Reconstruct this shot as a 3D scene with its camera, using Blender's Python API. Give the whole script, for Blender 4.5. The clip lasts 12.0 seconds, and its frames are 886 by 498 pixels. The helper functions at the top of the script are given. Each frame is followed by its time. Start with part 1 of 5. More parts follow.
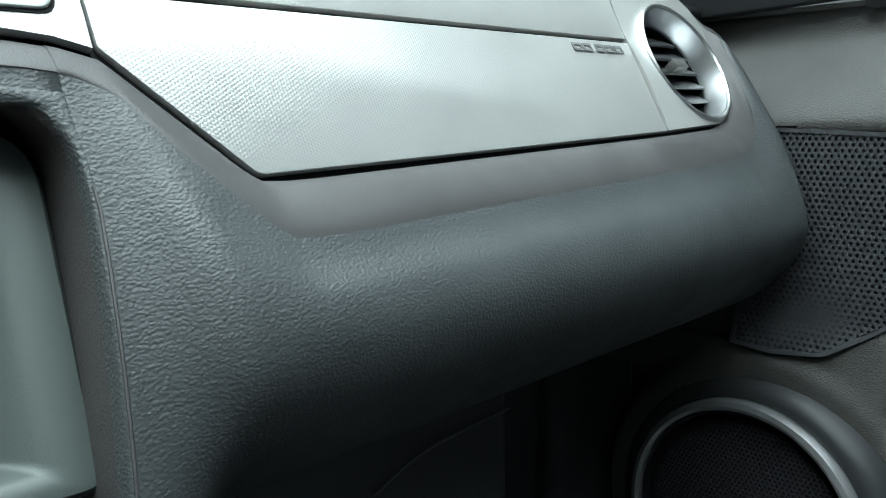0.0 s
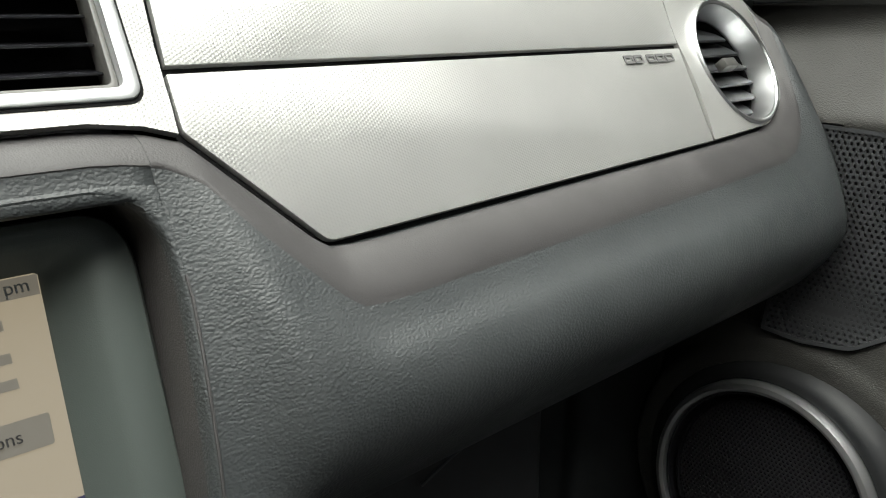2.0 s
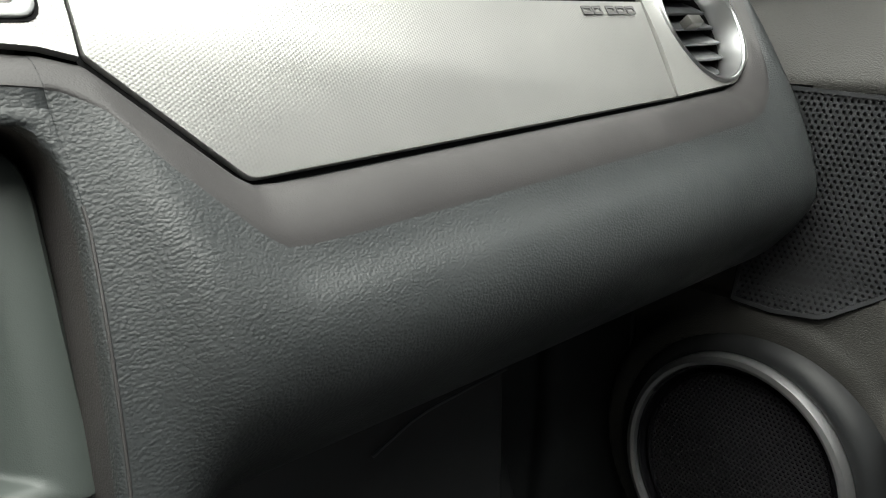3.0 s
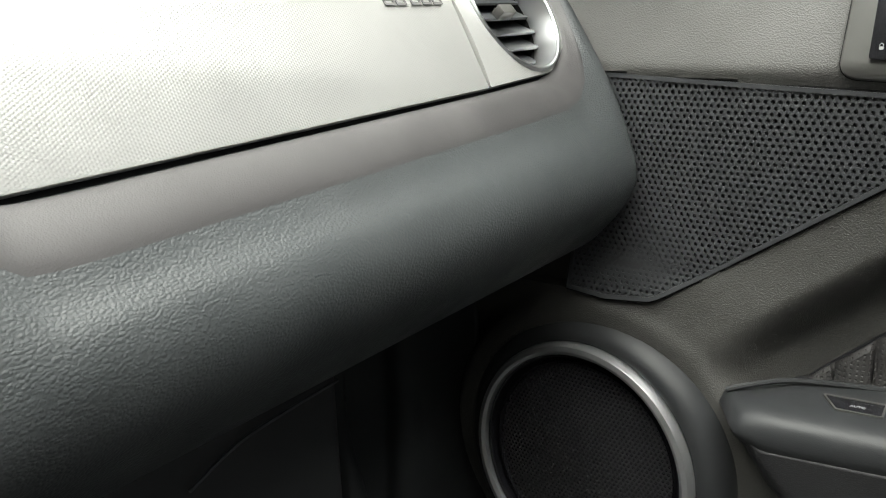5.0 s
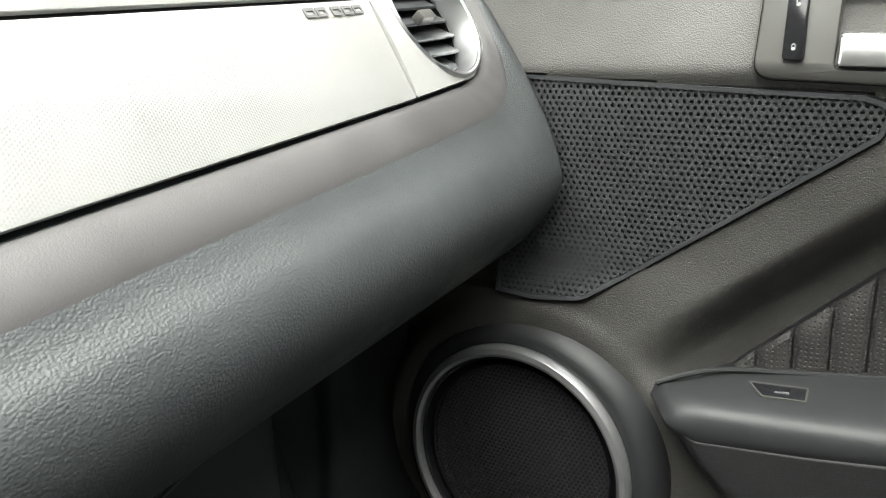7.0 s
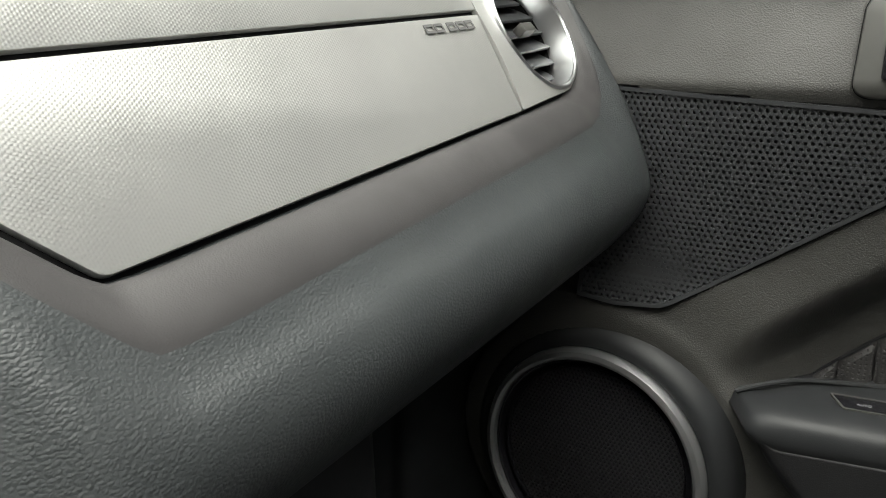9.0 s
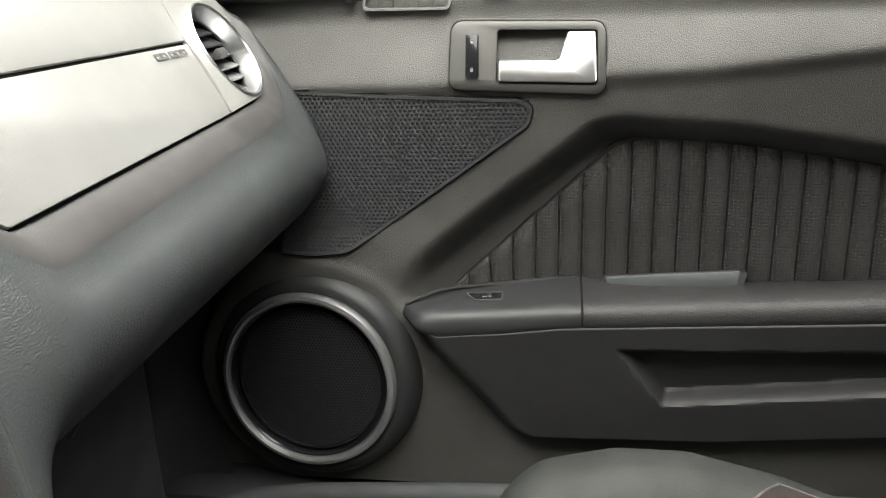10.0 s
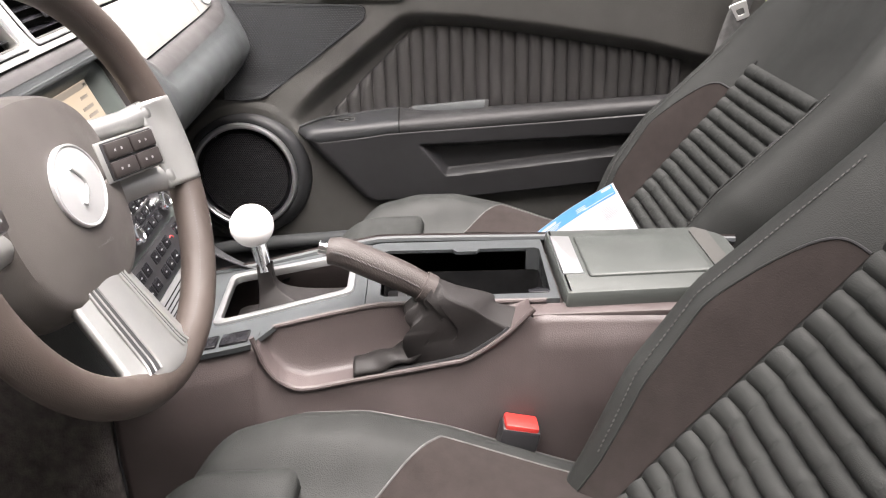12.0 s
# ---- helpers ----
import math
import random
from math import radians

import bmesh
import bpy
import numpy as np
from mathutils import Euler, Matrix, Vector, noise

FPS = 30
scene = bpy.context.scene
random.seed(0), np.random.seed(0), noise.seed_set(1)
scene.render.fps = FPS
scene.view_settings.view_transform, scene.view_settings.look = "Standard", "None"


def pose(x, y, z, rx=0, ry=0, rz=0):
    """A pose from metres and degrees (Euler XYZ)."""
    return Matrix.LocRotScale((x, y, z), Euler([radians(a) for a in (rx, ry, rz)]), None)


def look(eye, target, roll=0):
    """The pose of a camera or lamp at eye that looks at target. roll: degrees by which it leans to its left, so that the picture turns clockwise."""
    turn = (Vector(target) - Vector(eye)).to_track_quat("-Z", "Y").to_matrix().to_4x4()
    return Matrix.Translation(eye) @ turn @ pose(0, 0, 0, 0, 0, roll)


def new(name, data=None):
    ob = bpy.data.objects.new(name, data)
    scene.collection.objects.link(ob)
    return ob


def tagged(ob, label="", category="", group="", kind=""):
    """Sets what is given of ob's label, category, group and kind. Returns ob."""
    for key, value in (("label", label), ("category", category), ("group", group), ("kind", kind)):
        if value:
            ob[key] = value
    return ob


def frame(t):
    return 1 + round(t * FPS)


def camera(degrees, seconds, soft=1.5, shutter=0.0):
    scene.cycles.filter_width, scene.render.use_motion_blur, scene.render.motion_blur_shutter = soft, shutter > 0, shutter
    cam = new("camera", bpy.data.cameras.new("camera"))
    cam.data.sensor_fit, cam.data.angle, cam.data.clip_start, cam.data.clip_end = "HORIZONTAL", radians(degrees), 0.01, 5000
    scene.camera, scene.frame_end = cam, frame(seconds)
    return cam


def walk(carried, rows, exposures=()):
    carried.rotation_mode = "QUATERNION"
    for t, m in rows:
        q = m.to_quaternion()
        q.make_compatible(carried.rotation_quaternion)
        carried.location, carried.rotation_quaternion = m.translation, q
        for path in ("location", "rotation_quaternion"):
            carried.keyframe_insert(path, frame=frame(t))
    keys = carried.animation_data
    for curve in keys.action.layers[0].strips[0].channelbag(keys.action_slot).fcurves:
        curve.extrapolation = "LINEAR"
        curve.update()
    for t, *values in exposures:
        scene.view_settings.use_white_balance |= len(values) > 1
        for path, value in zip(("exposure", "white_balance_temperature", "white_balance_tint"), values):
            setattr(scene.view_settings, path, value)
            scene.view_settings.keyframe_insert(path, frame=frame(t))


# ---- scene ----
cam = camera(56.9, 12.0, soft=1.1)
PATH = [
    (0, (0.055, 0.077, 0.878), (1.465, 1.46, 0.561), -1.1),
    (0.5, (0.062, 0.082, 0.867), (1.452, 1.437, 0.387), -0.9),
    (1, (0.071, 0.082, 0.869), (1.445, 1.428, 0.32), -1.5),
    (1.5, (0.062, 0.081, 0.904), (1.409, 1.458, 0.367), -1.4),
    (2, (0.041, 0.079, 0.948), (1.363, 1.477, 0.4), -0.1),
    (2.5, (0.052, 0.079, 0.931), (1.38, 1.469, 0.379), -0.1),
    (4.5, (0.104, 0.06, 0.909), (1.598, 1.274, 0.367), -1.4),
    (5, (0.109, 0.067, 0.914), (1.655, 1.207, 0.357), -1.7),
    (5.5, (0.095, 0.068, 0.92), (1.637, 1.213, 0.365), -1.6),
    (6, (0.111, 0.071, 0.892), (1.742, 1.071, 0.307), -1.7),
    (6.5, (0.112, 0.083, 0.911), (1.777, 1.017, 0.313), -2.1),
    (7, (0.112, 0.091, 0.93), (1.772, 1.028, 0.327), -2.6),
    (9, (0.076, 0.122, 0.947), (1.692, 1.122, 0.327), -1.7),
    (9.5, (0.018, 0.104, 0.967), (1.718, 0.972, 0.369), -2.3),
    (10, (-0.14, 0.071, 0.973), (1.741, 0.338, 0.346), -2.0),
    (10.5, (-0.302, 0.067, 1.004), (1.594, 0.124, 0.371), -1.9),
    (11, (-0.431, 0.05, 1.031), (1.42, 0.072, 0.274), -2.1),
    (11.5, (-0.605, 0.017, 1.034), (1.252, -0.004, 0.291), -2.1),
    (12, (-0.852, -0.011, 1.065), (0.967, -0.041, 0.234), -1.8),
]
LIGHT = [(0.0, 1.56, 5900, -6), (0.5, 1.97, 6000, -4), (1.0, 2.17, 6200, 0), (1.5, 2.12, 6700, 2), (2.0, 1.47, 7000, 4), (2.6, 1.37, 7000, 4), (4.5, 1.92, 7000, 4), (5.0, 2.0, 7000, 4), (5.5, 1.82, 7000, 4), (6.0, 1.92, 6900, 3), (6.5, 2.57, 6900, 4), (7.1, 2.42, 7000, 5), (9.0, 1.37, 7100, 5), (9.5, 1.47, 7100, 6), (10.0, 2.15, 7200, 7), (10.5, 2.7, 7300, 9), (11.0, 2.62, 7300, 10), (11.5, 2.64, 7250, 14), (12.0, 2.85, 7200, 17)]
walk(cam, [(t, look(eye, target, roll)) for t, eye, target, roll in PATH], LIGHT)

# ---- world and light ----
world = bpy.data.worlds.new("world")
scene.world = world
world.use_nodes = True
wn = world.node_tree
bg = wn.nodes["Background"]
sky = wn.nodes.new("ShaderNodeTexSky")
sky.sky_type = 'NISHITA'
sky.sun_disc = False
sky.sun_elevation = radians(80)
sky.sun_rotation = radians(215)
sky.air_density, sky.dust_density, sky.ozone_density = 1.0, 2.5, 1.0
haze = wn.nodes.new("ShaderNodeHueSaturation")  # thin overcast
haze.inputs["Saturation"].default_value = 0.35
wn.links.new(sky.outputs[0], haze.inputs["Color"])
wn.links.new(haze.outputs[0], bg.inputs[0])
bg.inputs[1].default_value = 0.016

sun_data = bpy.data.lights.new("sun", 'SUN')
sun_data.energy = 2.4
sun_data.angle = radians(75)
sun_data.color = (0.98, 1.0, 1.02)
sun = new("sun", sun_data)
sun.matrix_world = look((-0.95, -0.45, 4.9), (0.0, 0.0, 0.0))


# ---- materials ----
def mat(name, col, rough=0.5, metal=0.0, spec=0.5, build=None, **kw):
    m = bpy.data.materials.new(name)
    m.use_nodes = True
    nt = m.node_tree
    p = nt.nodes["Principled BSDF"]
    p.inputs["Base Color"].default_value = (*col, 1)
    p.inputs["Roughness"].default_value = rough
    p.inputs["Metallic"].default_value = metal
    p.inputs["Specular IOR Level"].default_value = spec
    for k, v in kw.items():
        p.inputs[k.replace("_", " ")].default_value = v
    if build:
        build(nt, p, col, rough)
    return m


def coords(nt, scale=(1, 1, 1), rot=(0, 0, 0)):
    tc = nt.nodes.new("ShaderNodeTexCoord")
    mp = nt.nodes.new("ShaderNodeMapping")
    mp.inputs["Scale"].default_value = scale
    mp.inputs["Rotation"].default_value = rot
    nt.links.new(tc.outputs["Object"], mp.inputs["Vector"])
    return mp.outputs[0]


def noise_tex(nt, vec, scale, detail=4.0, rough=0.55):
    n = nt.nodes.new("ShaderNodeTexNoise")
    n.inputs["Scale"].default_value = scale
    n.inputs["Detail"].default_value = detail
    n.inputs["Roughness"].default_value = rough
    nt.links.new(vec, n.inputs["Vector"])
    return n


def ramp(nt, fac, a, b, lo=0.35, hi=0.65):
    r = nt.nodes.new("ShaderNodeMapRange")
    r.inputs["From Min"].default_value, r.inputs["From Max"].default_value = lo, hi
    r.inputs["To Min"].default_value, r.inputs["To Max"].default_value = a, b
    nt.links.new(fac, r.inputs["Value"])
    return r.outputs[0]


def tint(nt, p, vec, col, amount, scale):
    """Large, soft variation of the base colour."""
    n = noise_tex(nt, vec, scale, 5.0)
    mx = nt.nodes.new("ShaderNodeMix")
    mx.data_type = 'RGBA'
    mx.inputs[6].default_value = (*[c * (1 - amount) for c in col], 1)
    mx.inputs[7].default_value = (*[min(1, c * (1 + amount)) for c in col], 1)
    nt.links.new(ramp(nt, n.outputs[0], 0, 1, 0.3, 0.7), mx.inputs[0])
    nt.links.new(mx.outputs[2], p.inputs["Base Color"])


def bump(nt, p, height, dist, strength=1.0, prev=None):
    b = nt.nodes.new("ShaderNodeBump")
    b.inputs["Distance"].default_value = dist
    b.inputs["Strength"].default_value = strength
    nt.links.new(height, b.inputs["Height"])
    if prev is not None:
        nt.links.new(prev, b.inputs["Normal"])
    nt.links.new(b.outputs[0], p.inputs["Normal"])
    return b.outputs[0]


def grained(cell, depth, stretch=(1, 1, 1), vary=0.16, gloss=0.1):
    """Leather grain: stretched, wobbling cells with sunken creases."""
    def make(nt, p, col, rough):
        vec = coords(nt, stretch)
        tint(nt, p, vec, col, vary, 9)
        wob = noise_tex(nt, vec, 260, 2.0)
        add = nt.nodes.new("ShaderNodeVectorMath")
        add.operation = 'MULTIPLY_ADD'
        add.inputs[1].default_value = (0.0014,) * 3
        nt.links.new(wob.outputs["Color"], add.inputs[0])
        nt.links.new(vec, add.inputs[2])
        v = nt.nodes.new("ShaderNodeTexVoronoi")
        v.feature = 'SMOOTH_F1'
        v.inputs["Smoothness"].default_value = 0.3
        v.inputs["Scale"].default_value = 1.0 / cell
        nt.links.new(add.outputs[0], v.inputs["Vector"])
        wr2 = noise_tex(nt, add.outputs[0], 0.6 / cell, 2.0, 0.5)
        mixh = nt.nodes.new("ShaderNodeMath")
        mixh.operation = 'ADD'
        nt.links.new(ramp(nt, wr2.outputs[0], 0, 0.3, 0.25, 0.75), mixh.inputs[0])
        nt.links.new(ramp(nt, v.outputs["Distance"], 1, 0, 0.1, 0.75), mixh.inputs[1])
        h = mixh.outputs[0]
        fine = noise_tex(nt, vec, 1500, 2.0)
        prev = bump(nt, p, fine.outputs[0], depth * 0.35)
        bump(nt, p, h, depth, 1.0, prev)
        big = noise_tex(nt, vec, 22, 4.0)
        nt.links.new(ramp(nt, big.outputs[0], rough - gloss, rough + gloss), p.inputs["Roughness"])
    return make


def moulded(scale, depth, vary=0.12):
    """Fine pebbled plastic."""
    def make(nt, p, col, rough):
        vec = coords(nt)
        tint(nt, p, vec, col, vary, 7)
        v = nt.nodes.new("ShaderNodeTexVoronoi")
        v.feature = 'SMOOTH_F1'
        v.inputs["Scale"].default_value = scale
        nt.links.new(vec, v.inputs["Vector"])
        n = noise_tex(nt, vec, scale * 0.9, 3.0)
        prev = bump(nt, p, n.outputs[0], depth)
        bump(nt, p, v.outputs["Distance"], depth, 1.0, prev)
        big = noise_tex(nt, vec, 18, 4.0)
        nt.links.new(ramp(nt, big.outputs[0], rough - 0.07, rough + 0.07), p.inputs["Roughness"])
    return make


def wear(nt, p, col, rough):
    vec = coords(nt)
    tint(nt, p, vec, col, 0.1, 12)
    n = noise_tex(nt, vec, 60, 6.0)
    nt.links.new(ramp(nt, n.outputs[0], rough * 0.92, rough * 1.1), p.inputs["Roughness"])


def dimpled(nt, p, col, rough):
    """Rows of staggered dimples, 1.9 mm apart, pressed into satin metal."""
    tc = nt.nodes.new("ShaderNodeTexCoord")
    total = None
    for ang in (0, 60, 120):
        mp = nt.nodes.new("ShaderNodeVectorMath")
        mp.operation = 'DOT_PRODUCT'
        k = 2 * math.pi / 0.0016
        a = radians(ang)
        # along the panel (x) and up its slope (y, z)
        mp.inputs[1].default_value = (k * math.cos(a), k * math.sin(a) * 0.5, k * math.sin(a) * 0.866)
        nt.links.new(tc.outputs["Object"], mp.inputs[0])
        s = nt.nodes.new("ShaderNodeMath")
        s.operation = 'COSINE'
        nt.links.new(mp.outputs["Value"], s.inputs[0])
        if total is None:
            total = s.outputs[0]
        else:
            ad = nt.nodes.new("ShaderNodeMath")
            ad.operation = 'ADD'
            nt.links.new(total, ad.inputs[0])
            nt.links.new(s.outputs[0], ad.inputs[1])
            total = ad.outputs[0]
    h = ramp(nt, total, 0, 1, -1.5, 3.0)
    vec = coords(nt)
    tint(nt, p, vec, col, 0.05, 10)
    bump(nt, p, h, 0.00009)
    n = noise_tex(nt, vec, 30, 5.0)
    nt.links.new(ramp(nt, n.outputs[0], rough - 0.05, rough + 0.06), p.inputs["Roughness"])


def fuzzy(scale, depth, vary=0.35):
    def make(nt, p, col, rough):
        vec = coords(nt)
        tint(nt, p, vec, col, vary, 60)
        n = noise_tex(nt, vec, scale, 6.0, 0.7)
        bump(nt, p, n.outputs[0], depth)
    return make


def perforated(nt, p, col, rough):
    """Leather with staggered pin holes 5 mm apart."""
    grained(0.0011, 0.0001)(nt, p, col, rough)
    vec = coords(nt, (0, 1, 1))
    v = nt.nodes.new("ShaderNodeTexVoronoi")
    v.inputs["Scale"].default_value = 260
    v.inputs["Randomness"].default_value = 0.15
    nt.links.new(vec, v.inputs["Vector"])
    old = p.inputs["Normal"].links[0].from_socket
    bump(nt, p, ramp(nt, v.outputs["Distance"], 0, 1, 0.1, 0.28), 0.0006, 1.0, old)


LEATHER = mat("dash_vinyl", (0.036, 0.040, 0.042), 0.5, build=grained(0.0013, 0.00019, (0.75, 1, 1)))
SMOOTH = mat("smooth_vinyl", (0.043, 0.041, 0.042), 0.5, build=grained(0.0009, 0.00005))
SEAT_LEATHER = mat("seat_leather", (0.024, 0.0255, 0.0248), 0.6, spec=0.22, build=grained(0.0012, 0.00015))
SUEDE = mat("suede", (0.025, 0.0205, 0.0195), 0.95, spec=0.1, build=fuzzy(500, 0.0003, 0.12), Sheen_Weight=0.02, Sheen_Roughness=0.6)
QUILT = mat("quilted_leather", (0.034, 0.0325, 0.0325), 0.5, build=perforated)
PLASTIC = mat("door_plastic", (0.053, 0.052, 0.049), 0.48, build=grained(0.0011, 0.00026))
# lower door and pod: darker than the upper trim, shade put into colour
SHADED_DOOR = mat("shaded_door_plastic", (0.021, 0.021, 0.0225), 0.5, spec=0.35, build=grained(0.0010, 0.00012))
POD = mat("pod_plastic", (0.02, 0.021, 0.0225), 0.45, spec=0.35, build=moulded(1500, 0.00005))
DARK = mat("dark_plastic", (0.024, 0.025, 0.027), 0.5, build=moulded(1500, 0.00008))
GRILLE = mat("grille_plastic", (0.036, 0.038, 0.041), 0.45, build=wear)
BLACK = mat("black_plastic", (0.02, 0.02, 0.022), 0.4, build=wear)
# near-black for ducts and gaps; in the console bin it paints shade
VOID = mat("recess_black", (0.007, 0.007, 0.0075), 0.8, spec=0.15, build=fuzzy(300, 0.0002))
GLOSS = mat("gloss_black", (0.012, 0.012, 0.014), 0.16, build=wear)
SILVER = mat("dimpled_aluminium", (0.41, 0.41, 0.40), 0.42, 0.55, build=dimpled)
SATIN = mat("satin_silver_paint", (0.5, 0.51, 0.52), 0.33, 0.75, build=wear)
BEZEL = mat("grey_bezel_paint", (0.085, 0.084, 0.08), 0.42, 0.25, build=wear)
STACK = mat("stack_grey_plastic", (0.062, 0.074, 0.07), 0.42, 0.1, build=moulded(2200, 0.00004))
CONSOLE = mat("console_plastic", (0.046, 0.051, 0.054), 0.42, build=moulded(1800, 0.00006))
LID = mat("lid_vinyl", (0.055, 0.061, 0.058), 0.42, build=grained(0.0012, 0.0001))
CONSOLE_PAD = mat("console_pad", (0.075, 0.0605, 0.060), 0.45, build=grained(0.0014, 0.00012))
RING = mat("ring_chrome", (0.62, 0.63, 0.64), 0.3, 0.9, build=wear)
FRAME = mat("frame_chrome", (0.5, 0.51, 0.52), 0.3, 0.8, build=wear)
CHROME = mat("chrome", (0.85, 0.86, 0.87), 0.12, 1.0, build=wear)
BRUSHED = mat("brushed_chrome", (0.66, 0.67, 0.68), 0.3, 1.0, build=wear)
WHITE = mat("white_enamel", (0.82, 0.82, 0.81), 0.18, build=wear)
# lit and shaded carpet: the first carries door daylight in its colour
LIT_CARPET = mat("carpet", (0.15, 0.135, 0.13), 0.95, spec=0.15, build=fuzzy(420, 0.003))
PILE = mat("dark_pile", (0.03, 0.03, 0.032), 0.95, spec=0.15, build=fuzzy(420, 0.003))
RUBBER = mat("sill_plastic", (0.026, 0.029, 0.031), 0.75, build=moulded(1600, 0.00008))
STITCH = mat("grey_thread", (0.075, 0.072, 0.072), 0.8, build=fuzzy(2000, 0.0001))
GRIP = mat("grip_leather", (0.045, 0.037, 0.035), 0.5, build=grained(0.0011, 0.0002))
EMBLEM = mat("emblem_metal", (0.5, 0.51, 0.52), 0.32, 0.45, build=wear)
SPOKE = mat("spoke_silver", (0.34, 0.345, 0.34), 0.42, 0.7, build=wear)
WALL = mat("stack_wall", (0.046, 0.042, 0.042), 0.5, build=grained(0.0009, 0.0001))
KEY_BROWN = mat("key_brown", (0.024, 0.02, 0.0195), 0.45, build=wear)
# arm rest darkened along with the lower door, for shade
ARM = mat("armrest_vinyl", (0.021, 0.021, 0.022), 0.5, spec=0.35, build=grained(0.0012, 0.0002))
BOOT = mat("gaiter_leather", (0.014, 0.0125, 0.0125), 0.55, spec=0.3, build=grained(0.0014, 0.00012))
HUB = mat("hub_vinyl", (0.075, 0.068, 0.065), 0.5, build=grained(0.0008, 0.00004))
RIM = mat("rim_leather", (0.052, 0.0395, 0.0345), 0.6, build=grained(0.0010, 0.00008))
WEB = mat("belt_webbing", (0.1, 0.1, 0.1), 0.7, build=fuzzy(1500, 0.0002))
RED = mat("red_plastic", (0.40, 0.03, 0.026), 0.35, build=wear)
BLUEMARK = mat("blue_mark", (0.05, 0.3, 0.6), 0.4)
REDMARK = mat("red_mark", (0.6, 0.05, 0.05), 0.4)
MARK = mat("pale_print", (0.27, 0.28, 0.28), 0.5)
GREYMARK = mat("engraved_grey", (0.1, 0.1, 0.1), 0.5)
PAPER = mat("paper", (0.28, 0.29, 0.305), 0.6, build=wear)
PAPER_BLUE = mat("blue_print", (0.03, 0.13, 0.27), 0.5, build=wear)
PRINT = mat("grey_print", (0.2, 0.2, 0.215), 0.6)
NAVY = mat("navy_print", (0.1, 0.14, 0.27), 0.5)
HEAD = mat("headliner", (0.09, 0.088, 0.085), 0.9, build=fuzzy(600, 0.0004))
PAINT = mat("body_paint", (0.78, 0.78, 0.77), 0.3, 0.0, build=wear)
GROUND = mat("pale_concrete", (0.4, 0.39, 0.37), 0.9, build=fuzzy(90, 0.004))
PLASTER = mat("grey_render", (0.13, 0.125, 0.12), 0.9, build=fuzzy(60, 0.003))
GRASS = mat("grass", (0.2, 0.25, 0.09), 0.95, build=fuzzy(25, 0.02))
SCREEN = mat("lit_screen", (0.05, 0.05, 0.05), 0.3, Emission_Color=(0.95, 0.8, 0.6, 1), Emission_Strength=0.12)
SCREEN_NAVY = mat("lit_screen_navy", (0.02, 0.02, 0.04), 0.3, Emission_Color=(0.03, 0.04, 0.14, 1), Emission_Strength=0.1)
SCREEN_GREY = mat("lit_screen_grey", (0.05, 0.05, 0.05), 0.3, Emission_Color=(0.5, 0.45, 0.38, 1), Emission_Strength=0.1)
GLASS = mat("glass", (1, 1, 1), 0.0, Transmission_Weight=1.0, IOR=1.1)


# ---- building helpers ----
def thing(name, loc, label, category, group="", kind=""):
    e = new(name)
    e.location = loc
    e.empty_display_size = 0.05
    return tagged(e, label, category, group, kind)


def part(name, bm, material, parent=None, label="", smooth=True, kind=""):
    me = bpy.data.meshes.new(name)
    bm.normal_update()
    bm.to_mesh(me)
    bm.free()
    me.materials.append(material)
    if smooth:
        me.polygons.foreach_set("use_smooth", [True] * len(me.polygons))
        me.set_sharp_from_angle(angle=radians(38))
    ob = new(name, me)
    if parent is not None:
        ob.parent = parent
        if parent.type == 'EMPTY':
            ob.matrix_parent_inverse = Matrix.Translation(parent.location).inverted()
    return tagged(ob, label, kind=kind)


def soft(ob, width=0.002, segs=2):
    b = ob.modifiers.new("bevel", 'BEVEL')
    b.width, b.segments, b.limit_method, b.angle_limit = width, segs, 'ANGLE', radians(35)
    b.harden_normals = False
    return ob


def thick(ob, t, offset=-1.0):
    s = ob.modifiers.new("solid", 'SOLIDIFY')
    s.thickness, s.offset = t, offset
    return ob


def grid(nu, nv, f, bm=None, flip=False):
    bm = bm or bmesh.new()
    vs = [[bm.verts.new(f(i / nu, j / nv)) for j in range(nv + 1)] for i in range(nu + 1)]
    for i in range(nu):
        for j in range(nv):
            q = (vs[i][j], vs[i + 1][j], vs[i + 1][j + 1], vs[i][j + 1])
            bm.faces.new(q[::-1] if flip else q)
    return bm


def box(x0, x1, y0, y1, z0, z1, bm=None, bevel=0.0, m=None, segs=2):
    b2 = bmesh.new()
    bmesh.ops.create_cube(b2, size=1.0)
    for v in b2.verts:
        v.co = Vector(((x0 + x1) / 2 + v.co.x * (x1 - x0), (y0 + y1) / 2 + v.co.y * (y1 - y0), (z0 + z1) / 2 + v.co.z * (z1 - z0)))
    if bevel:
        bmesh.ops.bevel(b2, geom=b2.edges[:], offset=bevel, segments=segs, affect='EDGES', profile=0.5)
    if m is not None:
        bmesh.ops.transform(b2, matrix=m, verts=b2.verts)
    if bm is None:
        return b2
    me = bpy.data.meshes.new("tmp")
    b2.to_mesh(me)
    b2.free()
    bm.from_mesh(me)
    bpy.data.meshes.remove(me)
    return bm


